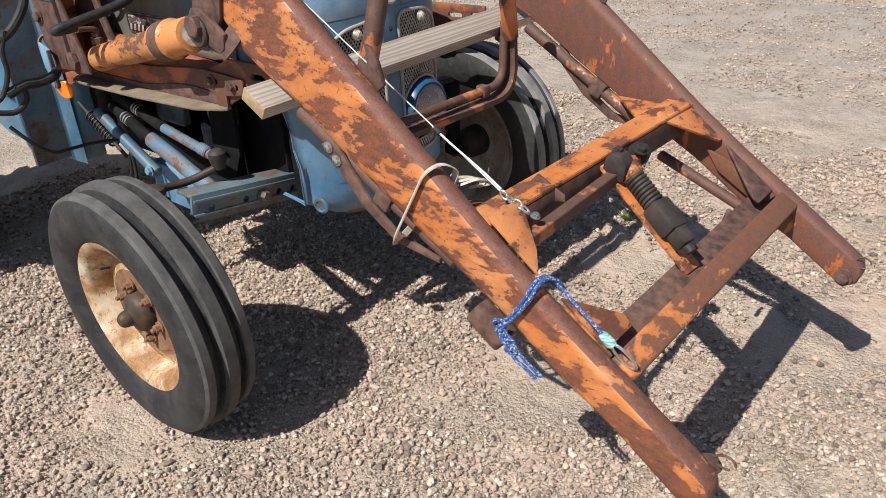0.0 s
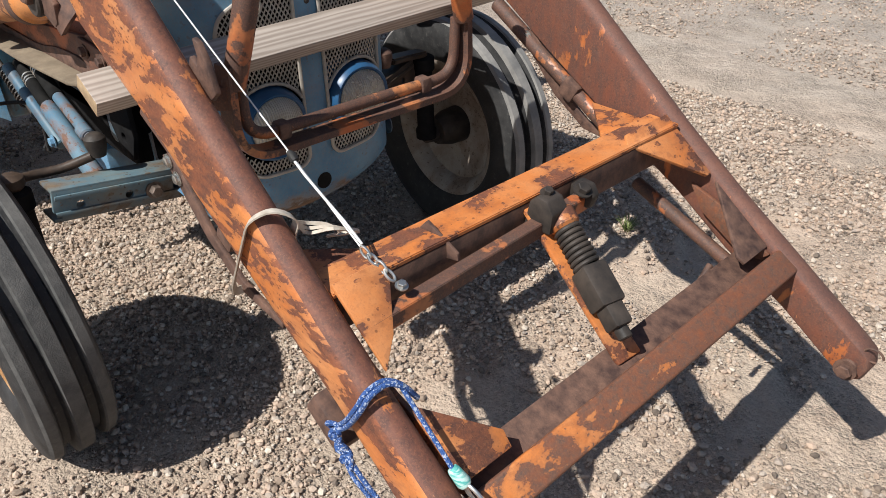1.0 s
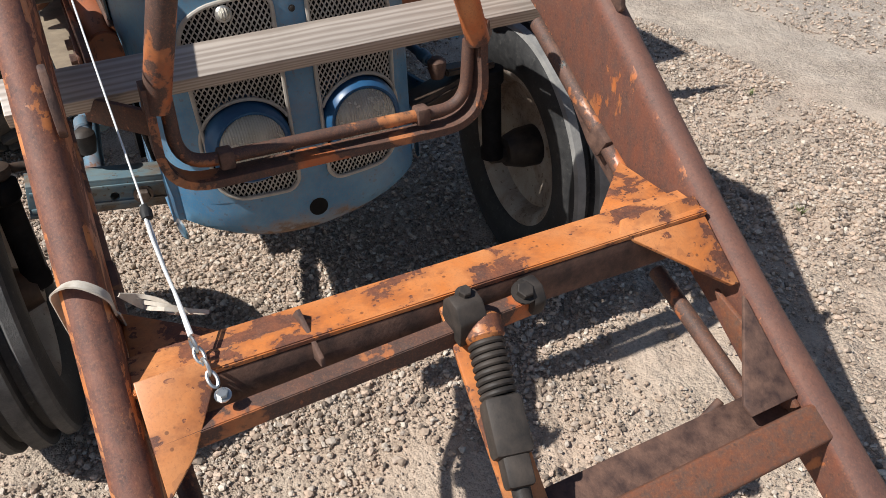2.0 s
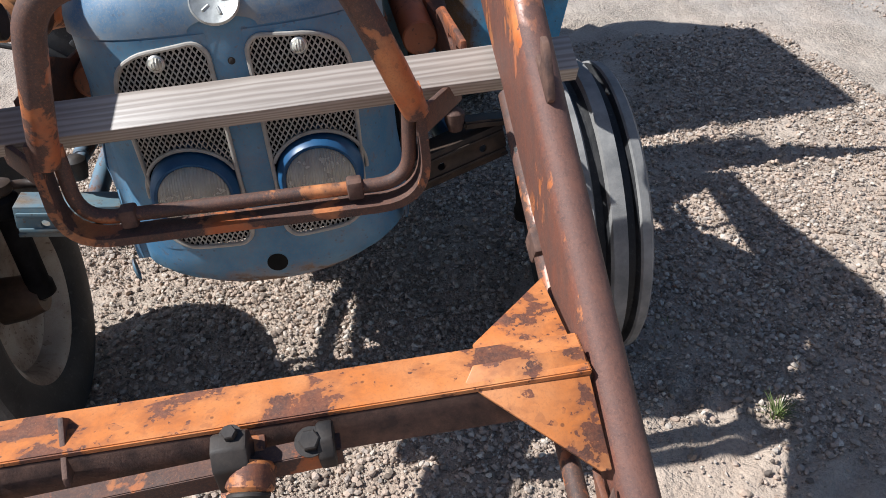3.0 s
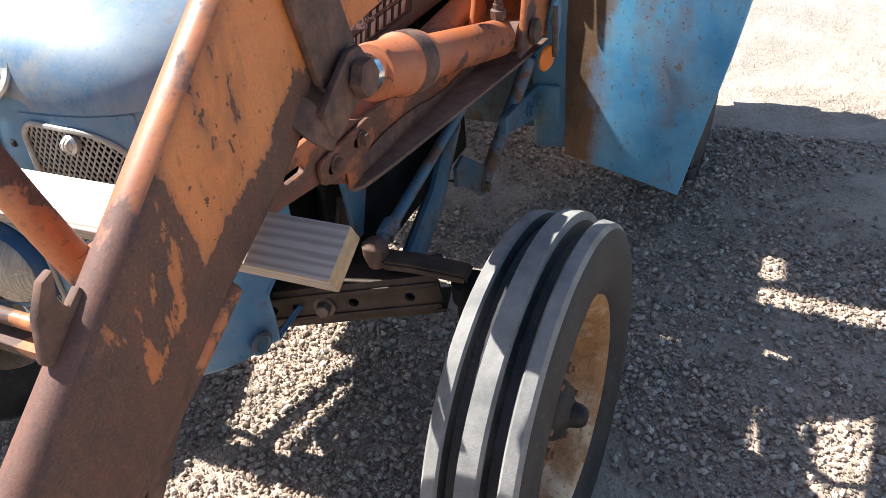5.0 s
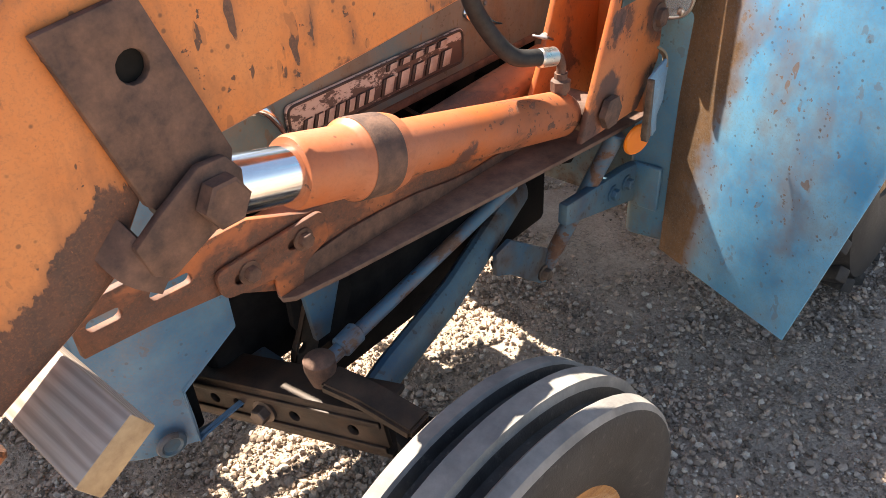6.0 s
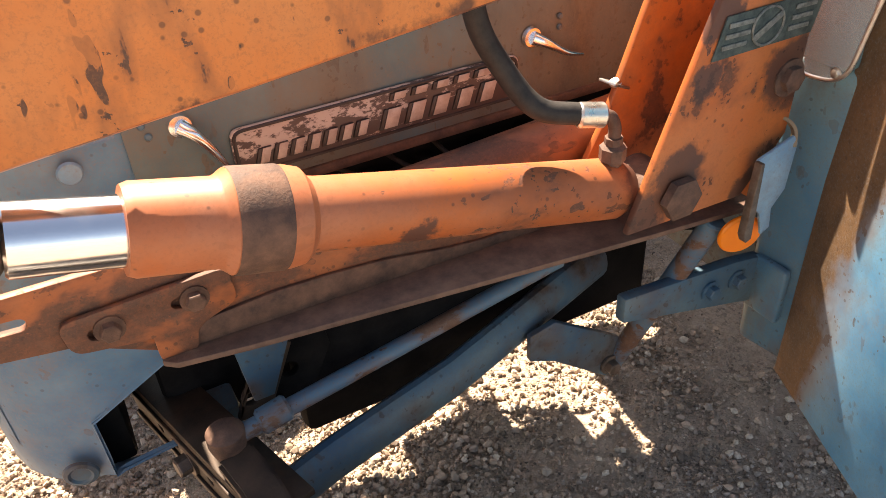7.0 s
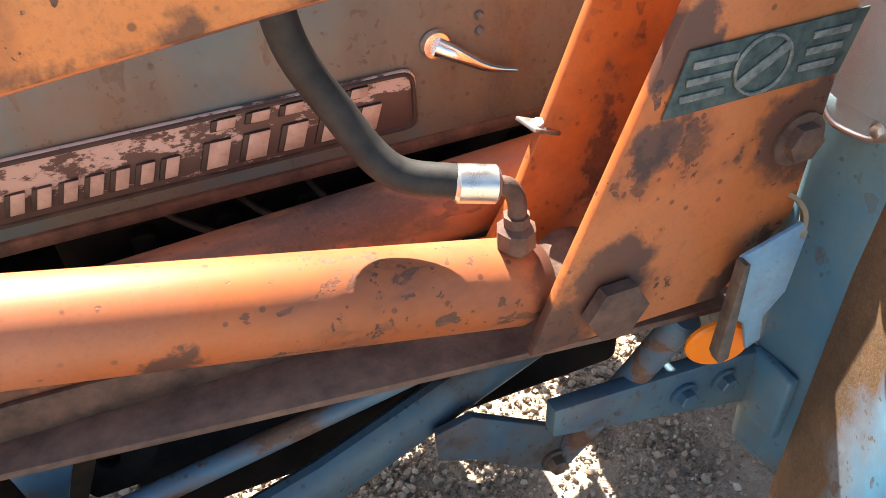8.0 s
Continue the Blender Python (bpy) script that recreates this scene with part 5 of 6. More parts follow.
lug = slab([(1.090, 0.775), (1.140, 0.770), (1.150, 0.800), (1.136, 0.822), (1.108, 0.824), (1.092, 0.810)], 0.022, xz(0.118), bevel=0.004)
part("clevis_lug", lug, M["dark_iron"], loader)
part("clevis_bolt", hexbolt((1.128, 0.088, 0.812), (0.45, 0, 0.9), 0.014, 0.014), M["dark_iron"], loader)
sa, sb = Vector((1.125, 0.012, 0.800)), Vector((1.345, -0.04, 0.640))
sd = (sb - sa).normalized()
part("spring_cap", rod(sa + sd * 0.004, sa + sd * 0.044, 0.031, 0.006), M["bar"], loader, "orange spring cap")
fr = along(sa, sb).to_3x3()
coil = [sa + sd * (0.045 + 0.085 * k / 112) + fr @ Vector((math.cos(k * 0.45), math.sin(k * 0.45), 0)) * 0.024 for k in range(113)]
part("trip_spring", tube(coil, 0.0048, None, 8), M["dark_iron"], loader, "black coil spring")
part("spring_rod", rod(sa, sb, 0.014), M["dark_iron"], loader)
hs = box((0.056, 0.056, 0.085), (0, 0, 0.170), (0, 0, 0), 0.008)
box((0.040, 0.044, 0.05), (0, 0, 0.230), (0, 0, 0), 0.006, bm=hs)
part("spring_housing", move(hs, along(sa, sb)), M["dark_iron"], loader, "grease-caked spring housing with a latch")

# arm tips, stubs and hooks
for s in (-1, 1):
    pin = rod((1.588, s * 0.455, 0.415), (1.588, s * 0.545, 0.415), 0.018, 0.004)
    hexbolt((1.588, s * 0.445, 0.415), (0, -s, 0), 0.017, 0.016, pin)
    part("bucket_pin", pin, M["brown"], loader, "rusty bucket pin")
    clip = [Vector((1.625, s * 0.47, 0.46)) + Vector((0.020 * math.cos(a), 0.0, 0.016 * math.sin(a))) for a in np.linspace(0, 5.2, 16)]
    part("pin_clip", tube(clip, 0.0026, None, 6), M["brown"], loader)
    hk = slab([(0.700, 1.095), (0.760, 1.055), (0.785, 1.075), (0.772, 1.125), (0.752, 1.155), (0.735, 1.160), (0.742, 1.128), (0.735, 1.112), (0.715, 1.125)], 0.012, xz((0.508 if s > 0 else -0.462) + 0.006), bevel=0.003)
    part("arm_hook", hk, M["brown"], loader, "bent rusty hook welded to the arm")
    # level strip with two bolts under the arm
    strip = slab([(0.595, 0.915), (0.640, 0.935), (0.745, 0.800), (0.830, 0.740), (0.950, 0.712), (0.950, 0.700), (0.820, 0.715), (0.720, 0.780)], 0.010, xz(s * 0.500 + 0.005), bevel=0.002)
    st = part("level_strip", strip, M["brown"], loader, "curved brown strip bolted under the arm")
    for q in ((0.622, 0.912), (0.646, 0.884)):
        part("strip_bolt", hexbolt((q[0], s * 0.500 - 0.006, q[1]), (0, -1, 0), 0.010, 0.008), M["zinc"], st, "bright zinc bolt")
    # bucket link tubes inside the arms
    pl = rod((0.50, arm_y(s, 0.5) - s * 0.012, 0.972), (0.98, arm_y(s, 0.98) - s * 0.022, 0.700), 0.019, 0.004)
    part("bucket_link", pl, M["guard"], loader, "rusty bucket link tube")
    p2 = rod((1.02, s * 0.45, 0.655), (1.31, s * 0.44, 0.545), 0.016, 0.004)
    part("bucket_link", p2, M["guard"], loader, "rusty bucket link rod")
    part("link_clamp", box((0.050, 0.050, 0.055), (0.78, arm_y(s, 0.78) - s * 0.016, 0.814), (0, 32, 0), 0.008), M["brown"], loader)
    part("link_handle", rod((1.27, s * 0.40, 0.555), (1.27, s * 0.36, 0.52), 0.008), M["brown"], loader)
stub = box((0.10, 0.05, 0.055), (1.10, -0.515, 0.60), (0, 35, 0), 0.008)
part("arm_stub", stub, M["brown"], loader, "square rusty stub under the arm")

# brackets, cylinders, towers and rails, both sides
for s in (-1, 1):
    def Y(v):
        return s * v

    def T(v):
        return s * v + (0.095 if s < 0 else 0.0)

    def R(v):
        return s * v + (0.055 if s < 0 else 0.0)

    plate_at = lambda v: xz(s * v + 0.006)
    face = abs(arm_y(s, 0.25)) + ARM_HALF
    br = slab([(0.248, 1.380), (0.348, 1.366), (0.294, 1.176), (0.268, 1.150), (0.235, 1.132), (0.200, 1.145), (0.184, 1.195)], 0.012, plate_at(face + 0.006), [circle(0.268, 1.315, 0.017)], 0.002)
    part("hole_shadow", lathe([(0, 0), (0.019, 0), (0.019, 0.002), (0, 0.002)], (0.268, Y(face - 0.001), 1.315), (0.268, Y(0.9), 1.315), 20), M["black"], loader)
    bk = part("cylinder_bracket", br, M["brown"], loader, "dark brown bracket plate on the arm")
    ea = slab([(0.240, 1.204), (0.207, 1.203), (0.190, 1.180), (0.193, 1.147), (0.231, 1.128), (0.298, 1.098), (0.318, 1.112), (0.328, 1.150), (0.296, 1.172)], 0.012, plate_at(face + 0.026), (), 0.003)
    ear = part("cylinder_ear", ea, M["brown"], loader, "rusty ear plate behind the pin bolt")
    lip = sweep(round_path([(0.300, Y(face + 0.026), 1.104), (0.330, Y(face + 0.022), 1.128), (0.338, Y(face - 0.010), 1.160), (0.340, Y(face - 0.050), 1.164)], 0.018, 5), [(-0.005, -0.022), (0.005, -0.022), (0.005, 0.022), (-0.005, 0.022)])
    part("ear_lip", lip, M["brown"], ear, "bent lip of the ear")
    pb = hexbolt((0.228, Y(face + 0.030), 1.163), (0, s, 0), 0.029, 0.026, None, False)
    rod((0.228, Y(0.47), 1.163), (0.228, Y(face + 0.032), 1.163), 0.022, bm=pb)
    part("pin_bolt", pb, M["brown"], loader, "large rusty hex pin bolt")
    a, b = Vector((0.228, Y(0.528) if s > 0 else -0.483, 1.146)), Vector((-0.566, T(0.540), 0.948))
    d = (b - a).normalized()
    n = (b - a).length
    cyl = lathe([(0, n - 0.035), (0.02, n - 0.035), (0.034, n - 0.045), (0.0415, n - 0.065), (0.0415, 0.335), (0.0425, 0.325), (0.053, 0.315), (0.056, 0.300), (0.056, 0.238), (0.050, 0.230), (0.048, 0.226), (0.048, 0.146), (0.045, 0.138), (0, 0.138)], a, b, 40)
    ram = part("lift_cylinder", cyl, M["ram"] if s > 0 else M["ram_right"], loader, "orange hydraulic lift cylinder with a stepped gland")
    part("cylinder_collar", lathe([(0.0565, 0.294), (0.0572, 0.292), (0.0572, 0.241), (0.0565, 0.239)], a, b, 40, None, True), M["brown"], ram, "dark greasy collar")
    part("ram_rod", rod(a + d * 0.035, a + d * 0.16, 0.036, 0.003, 40), M["chrome"], ram, "bright chromed piston rod")
    part("rod_eye", rod(a + Vector((0, T(0.03), 0)), a - Vector((0, T(0.03), 0)), 0.038, 0.004), M["dark_iron"], ram)
    part("cylinder_eye", rod(b + Vector((0, T(0.035), 0)), b - Vector((0, T(0.035), 0)), 0.036, 0.004), M["brown"], ram)
    # hose and elbow
    e = Vector((-0.500, T(0.542), 0.992))
    el = lathe([(0, 0), (0.013, 0), (0.013, 0.018), (0.018, 0.020), (0.018, 0.038), (0.012, 0.042), (0.012, 0.052), (0, 0.052)], e, e + Vector((0, 0, 1)), 8)
    tube(smooth_path([e + Vector((0, 0, 0.045)), e + Vector((0.0, 0, 0.065)), e + Vector((0.006, -T(0.001), 0.080)), e + Vector((0.014, -T(0.002), 0.085)), e + Vector((0.024, -T(0.005), 0.087))], 5), 0.0085, el)
    part("hose_elbow", el, M["brown"], ram, "rusty hose elbow")
    f0, f1 = e + Vector((0.016, -T(0.003), 0.086)), e + Vector((0.052, -T(0.012), 0.092))
    part("hose_ferrule", rod(f0, f1, 0.0165, 0.003), M["zinc"], ram, "bright hose ferrule")
    hp = [f1 + Vector((-0.005, 0, 0)), f1 + Vector((0.045, -T(0.02), 0.014)), (-0.372, T(0.482), 1.145), (-0.343, T(0.466), 1.215), (-0.345, T(0.455), 1.32), (-0.37, T(0.45), 1.45), (-0.47, T(0.42), 1.56)]
    part("hose", tube(smooth_path(hp, 8), 0.0145, None, 14), M["hose"], ram, "black hydraulic hose")
    # tower
    ht = [circle(-0.566, 0.965, 0.012)]
    # Right plates turn brown, partly to carry the shade they stand in.
    tw = slab([(-0.488, 0.925), (-0.515, 1.0), (-0.600, 1.225), (-0.630, 1.33), (-0.645, 1.40), (-0.665, 1.418), (-0.692, 1.410), (-0.702, 1.38), (-0.706, 1.30), (-0.764, 1.212), (-0.758, 0.998), (-0.690, 0.918)], 0.012, xz(T(0.592) + 0.006), (), 0.0025)
    tower = part("tower_plate", tw, M["tower"] if s > 0 else M["brown"], loader, "orange tower plate with dark stains")
    ti = slab([(-0.490, 0.925), (-0.540, 1.02), (-0.618, 1.225), (-0.640, 1.33), (-0.650, 1.40), (-0.670, 1.415), (-0.692, 1.408), (-0.702, 1.38), (-0.704, 1.30), (-0.745, 1.20), (-0.750, 0.90), (-0.690, 0.88)], 0.012, xz(T(0.466) + 0.006), (), 0.0025)
    part("tower_plate", ti, M["orange"] if s > 0 else M["brown"], loader, "inner orange tower plate")
    part("tower_web", box((0.012, 0.116, 0.28), (-0.742, T(0.529), 1.03), (0, -1, 0), 0.002), M["orange"], loader)
    part("tower_bolt", hexbolt((-0.566, T(0.598), 0.962), (0, s, 0), 0.031, 0.018, None, False), M["brown"], loader, "large rusty hex bolt")
    part("tower_bolt", hexbolt((-0.738, T(0.598), 1.085), (0, s, 0), 0.018, 0.014), M["brown"], loader)
    part("tower_pin", rod((-0.668, T(0.455), 1.365), (-0.668, T(0.615), 1.365), 0.022, 0.005), M["brown"], loader, "rusty boom pivot pin")
    if s > 0:
        zp = box((0.034, 0.030, 0.004), (-0.562, 0.462, 1.072), (0, -25, 10), 0.001)
        hexbolt((-0.560, 0.466, 1.075), (0.3, 0.3, 1), 0.006, 0.006, zp)
        part("hose_clip", zp, M["zinc"], loader, "small bright bracket with a bolt")
    # maker's plate: bars in place of its writing
    mp = part("maker_plate", slab([(-0.590, 1.142), (-0.606, 1.194), (-0.772, 1.196), (-0.758, 1.143)], 0.002, xz(T(0.600) + 0.001), (), 0.0), M["dial_plate"], loader, "dark oxidised maker's plate with unreadable raised text")
    for k in range(3):
        part("text_bar", box((0.040, 0.002, 0.006), (-0.622 - 0.004 * k, T(0.602), 1.156 + 0.013 * k), (0, -1, 0), 0.0006), M["dial_bar"], mp)
        part("text_bar", box((0.036, 0.002, 0.006), (-0.730 - 0.004 * k, T(0.602), 1.157 + 0.013 * k), (0, -1, 0), 0.0006), M["dial_bar"], mp)
    part("dial_ring", sweep([Vector((-0.676 + 0.026 * math.cos(q), T(0.602), 1.169 + 0.024 * math.sin(q))) for q in np.linspace(0, 2 * math.pi, 25)[:-1]], ring(0.0016, 6), None, (0, 1, 0), True), M["dial_bar"], mp)
    part("dial_band", box((0.052, 0.002, 0.009), (-0.676, T(0.602), 1.169), (0, 30, 0), 0.0006), M["dial_bar"], mp)
    # rail along the engine
    web = slab([(0.372, 0.966), (0.372, 1.036), (0.12, 1.030), (0.02, 0.990), (-0.30, 0.955), (-0.76, 0.935), (-0.90, 0.930), (-0.90, 0.800), (-0.76, 0.850), (-0.30, 0.872), (0.085, 0.890), (0.14, 0.920), (0.18, 0.942), (0.28, 0.958)], 0.012, xz(R(0.450) + 0.006), [slot(0.245, 0.996, 0.045, 0.008, 4), slot(0.335, 1.002, 0.03, 0.008, 4)], 0.002)
    rail = part("side_rail", web, M["rail"], loader, "orange side rail with long slots")
    low_at = Matrix(((1, 0, 0, 0), (0, s, 0, 0.055 if s < 0 else 0), (0.032, 0, 1, 0.880), (0, 0, 0, 1)))
    # Right flange is dusty tan with sunlight in its colour; left stays brown.
    fl = slab([(0.095, 0.452), (0.100, 0.470), (0.085, 0.482), *(((0.0, 0.495), (-0.30, 0.527), (-0.60, 0.558), (-0.80, 0.574)) if s > 0 else ((0.0, 0.515), (-0.30, 0.528), (-0.60, 0.524), (-0.72, 0.515))), (-0.80, 0.452)], 0.009, low_at, (), 0.002)
    part("rail_flange", fl, M["flange"] if s > 0 else M["dusty"], rail, "dusty bottom flange, brown left, sunlit tan right")
    fw = slab([(0.075, 0.885), (-0.30, 0.872), (-0.79, 0.855), (-0.79, 0.90), (-0.60, 0.89), (-0.45, 0.892), (-0.35, 0.893), (-0.29, 0.900), (-0.20, 0.917), (-0.12, 0.925), (-0.05, 0.928), (0.03, 0.924), (0.075, 0.922)], 0.006, xz(R(0.459) + 0.003), (), 0.001)
    part("rail_liner", fw, M["brown"], rail, "dark rusty lower liner of the rail")
    pad = [(p.x, p.y) for p in round_path([(0.1, 0.925, 0), (0.185, 0.940, 0), (0.190, 0.985, 0), (0.0, 0.990, 0), (-0.005, 0.940, 0), (0.05, 0.920, 0), (0.055, 0.885, 0), (0.10, 0.885, 0), (0.1, 0.925, 0)], 0.015, 4)][:-1]
    np_ = part("slot_plate", slab(pad, 0.008, xz(R(0.463) + 0.004), [slot(0.145, 0.958, 0.022, 0.008, 2), slot(0.052, 0.962, 0.022, 0.008, 2)], 0.0015), M["rail"], rail, "slotted clamp plate with two nuts")
    for q in ((0.140, 0.961), (0.044, 0.963)):
        part("clamp_nut", hexbolt((q[0], R(0.467), q[1]), (0, s, 0), 0.012, 0.014), M["brown"], np_)
    # diagonal tube behind the cylinder
    part("diagonal_tube", rod((-0.66, R(0.402), 0.977), (0.06, R(0.402), 0.942), 0.042, 0.004, 28), M["tube_dull"], loader, "orange diagonal tube behind the cylinder")

# outrigger from the left rail to the gearbox
part("rail_brace", rod((-0.645, 0.415, 0.455), (-0.70, 0.555, 0.850), 0.018, 0.003), M["link_paint"], loader, "blue tubular brace with worn paint")
ft = slab([(-0.450, 0.640), (-0.500, 0.650), (-0.645, 0.548), (-0.650, 0.470), (-0.620, 0.462), (-0.500, 0.560), (-0.450, 0.585)], 0.012, xz(0.436), bevel=0.002)
foot = part("brace_foot", ft, M["blue_dull"], loader, "olive-blue folded bracket with rust")
lip = slab([(-0.450, 0.0), (-0.650, 0.0), (-0.650, 0.045), (-0.50, 0.045)], 0.008, Matrix(((1, 0, 0, 0), (0, -1, 0, 0.426), (0.60, 0, 1, 0.866), (0, 0, 0, 1))), bevel=0.001)
part("bracket_lip", lip, M["dark_iron"], foot)
part("foot_bolt", hexbolt((-0.625, 0.437, 0.492), (0, 1, 0), 0.014, 0.02), M["bolt"], foot)
bar = slab([(-0.560, 0.690), (-0.560, 0.738), (-0.800, 0.716), (-0.862, 0.704), (-0.862, 0.606), (-0.800, 0.624)], 0.022, xz(0.532), bevel=0.004)
step = part("step_bracket", bar, M["blue_dull"], loader, "blue step bracket with two bolts")
part("bracket_end", box((0.016, 0.070, 0.110), (-0.858, 0.556, 0.652), (0, 0, 0), 0.005, 3), M["cab_blue"], step)
for x, z in ((-0.743, 0.680), (-0.804, 0.678)):
    part("bracket_bolt", hexbolt((x, 0.533, z), (0, 1, 0), 0.013, 0.016), M["blue_dull"], step)

# radiator guard: a bent tube hoop with a flat lower loop
hoop = round_path([(0.555, -0.315, 0.985), (0.575, -0.285, 1.10), (0.590, -0.235, 1.285), (0.595, 0.215, 1.285), (0.580, 0.285, 1.10), (0.560, 0.325, 0.985)], 0.095, 8)
part("guard_hoop", tube(hoop, 0.025, None, 18), M["guard"], loader, "bent brown guard tube in front of the bonnet")
loop = round_path([(0.550, -0.325, 1.03), (0.550, -0.335, 0.825), (0.550, 0.335, 0.805), (0.550, 0.330, 1.03)], 0.11, 8)
part("guard_loop", sweep(loop, [(-0.008, -0.026), (0.008, -0.026), (0.008, 0.026), (-0.008, 0.026)], None, (1, 0, 0)), M["guard"], loader, "flat bar loop below the guard tube")
inner = round_path([(0.545, -0.295, 1.01), (0.545, -0.300, 0.862), (0.545, 0.300, 0.842), (0.545, 0.312, 0.985)], 0.065, 8)
part("guard_rod", tube(inner, 0.0135, None, 12), M["guard"], loader, "thin bent rod along the guard")
for y, z in ((0.196, 0.846), (-0.215, 0.858)):
    part("rod_clamp", box((0.036, 0.030, 0.038), (0.547, y, z), (0, 0, 0), 0.006), M["brown"], loader)
for s in (-1, 1):
    st = box((0.17, 0.012, 0.050), (0.50, s * 0.375, 0.965), (0, 0, -s * 36), 0.003)
    part("guard_stay", st, M["guard"], loader, "flat stay from guard to rail")



# ---- cab front and side panels ----
for s in (-1, 1):
    # the sheet in front of the rear wheel turns slightly outwards
    o = Vector((-0.867, 0.603, 0)) if s > 0 else Vector((-0.926, -0.400, 0))
    u = Vector((0.165 if s > 0 else -0.32, s * 0.43, 0)).normalized()
    at = Matrix(((u.x, 0, -u.y * s, o.x), (u.y, 0, u.x * s, o.y), (0, 1, 0, 0), (0, 0, 0, 1)))
    out = [(0.0, 0.492), (0.368, 0.478), (0.470, 0.888), (0.56, 1.32), (0.56, 1.62), (0.0, 1.62)] if s > 0 else [(0.0, 0.485), (0.075, 0.525), (0.150, 0.573), (0.232, 0.643), (0.31, 0.77), (0.37, 0.98), (0.39, 1.62), (0.0, 1.62)]
    side_sheet = part("side_sheet", slab(out, 0.004, at, (), 0.0012), M["blue_panel"] if s > 0 else M["blue_panel_right"], tractor, "bright blue riveted sheet panel, rusty along one edge")
    spots = ((0.232, 0.775), (0.352, 0.700), (0.420, 0.718), (0.402, 0.650), (0.385, 0.556), (0.455, 0.890), (0.475, 1.0), (0.24, 0.50), (0.01, 0.55), (0.01, 0.66), (0.01, 0.78), (0.01, 0.92), (0.01, 1.06))
    for a, z in spots if s > 0 else ((0.02, 0.58), (0.02, 0.74), (0.02, 0.92), (0.16, 0.66), (0.24, 0.76)):
        q = at @ Vector((a, z, 0.004))
        q0 = at @ Vector((a, z, 1.0))
        part("rivet", lathe([(0, 0.003), (0.003, 0.0026), (0.0052, 0)], q, q0, 10), M["zinc"], side_sheet)
    post = box((0.12, 0.125, 0.565), (-0.925, 0.562, 0.785), (0, 2, 8), 0.016, 3) if s > 0 else box((0.08, 0.085, 0.63), (-0.975, -0.345, 0.80), (0, 2, -8), 0.014, 3)
    part("cab_post", post, M["cab_blue"], tractor, "blue cab post with grime and chips")
    # Upright added above the post; it throws shade on the sheet's inner edge.
    upper = box((0.10, 0.09, 0.62), (-0.892, s * 0.565, 1.375), (0, 0, 0), 0.012, 3)
    part("cab_post", upper, M["cab_blue"], tractor, "blue upright added behind the window to shade the side sheet") if s > 0 else upper.free()
    part("post_strap", tube(smooth_path([(-0.914, s * 0.584, 0.625), (-0.908, s * 0.590, 0.65), (-0.908, s * 0.593, 0.72), (-0.914, s * 0.594, 0.75)], 4), 0.012, None, 10), M["cab_blue"], tractor)
    # hanging lever with an orange disc
    def L(v):
        return s * v + (0.095 if s < 0 else 0.0)

    lv = slab([(-0.688, 0.985), (-0.752, 1.004), (-0.762, 0.990), (-0.757, 0.918), (-0.737, 0.892), (-0.742, 0.858), (-0.726, 0.850), (-0.714, 0.890), (-0.700, 0.904)], 0.005, xz(L(0.616) + 0.0025), (), 0.0015)
    lever = part("lever", lv, M["blue"], tractor, "bent blue lever strap")
    # Plain grey leaf along the lever's front edge.
    fl = slab([(0.0, 0.0), (0.006, 0.0), (0.012, -0.115), (0.006, -0.128), (-0.004, -0.124)], 0.013, Matrix.Translation((-0.690, L(0.616) + (0.013 if s > 0 else 0.0), 0.985)) @ Matrix.Rotation(radians(90), 4, "X"), (), 0.001)
    part("lever_flange", fl, M["bolt"], lever, "grey flange of the lever")
    # Tan colour stands for the light on the blue strap's curl.
    curl = sweep(smooth_path([(-0.757, L(0.615), 0.985), (-0.760, L(0.608), 1.008), (-0.752, L(0.594), 1.020), (-0.736, L(0.584), 1.016)], 5), [(-0.0022, -0.007), (0.0022, -0.007), (0.0022, 0.007), (-0.0022, 0.007)])
    part("lever_curl", curl, M["dusty"], lever, "curled end of the lever strap")
    rf = lathe([(0, 0.004), (0.031, 0.004), (0.034, 0.001), (0.034, -0.003), (0, -0.003)], (-0.712, L(0.594), 0.842), (-0.412, L(1.544), 0.742), 28)
    part("reflector_disc", rf, M["reflector"], tractor, "round orange reflector disc")
# small clear window in front of the added left upright
wrim = round_path([(-0.834, 0.522, 1.36), (-0.834, 0.530, 1.046), (-0.834, 0.615, 1.056), (-0.834, 0.668, 1.36)], 0.035, 6)
trim = part("window_trim", tube(wrim, 0.0034, None, 10), M["zinc"], tractor, "bright trim round a small clear window")
pane_at = Matrix(((0, 0, 1, -0.836), (1, 0, 0, 0), (0, 1, 0, 0), (0, 0, 0, 1)))
part("window_pane", slab([(p.y, p.z) for p in wrim], 0.003, pane_at, (), 0.0), M["glass"], trim, "scratched clear plastic pane")
part("trim_screw", hexbolt((-0.832, 0.600, 1.068), (1, 0, 0), 0.006, 0.005), M["zinc"], trim)
# Unseen plates added behind both side sheets to shade the ground.
for s in (-1, 1):
    part("shade_plate", box((0.42, 0.26, 0.012), (-1.20, s * 0.45, 0.80), (0, 0, 0), 0.003), M["blue_dull"], tractor, "plain unseen plate added behind the side sheet for shade")
ro = [(p.x, p.y) for p in round_path([(-1.6, -0.61, 0), (-1.10, -0.58, 0), (-1.10, 0.58, 0), (-2.15, 0.65, 0), (-2.46, 0.22, 0), (-2.54, 0.0, 0), (-2.46, -0.22, 0), (-2.15, -0.65, 0), (-1.6, -0.61, 0)], 0.04, 4)][:-1]
roofp = slab(ro, 0.05, pose(0, 0, 2.40), (), 0.012)
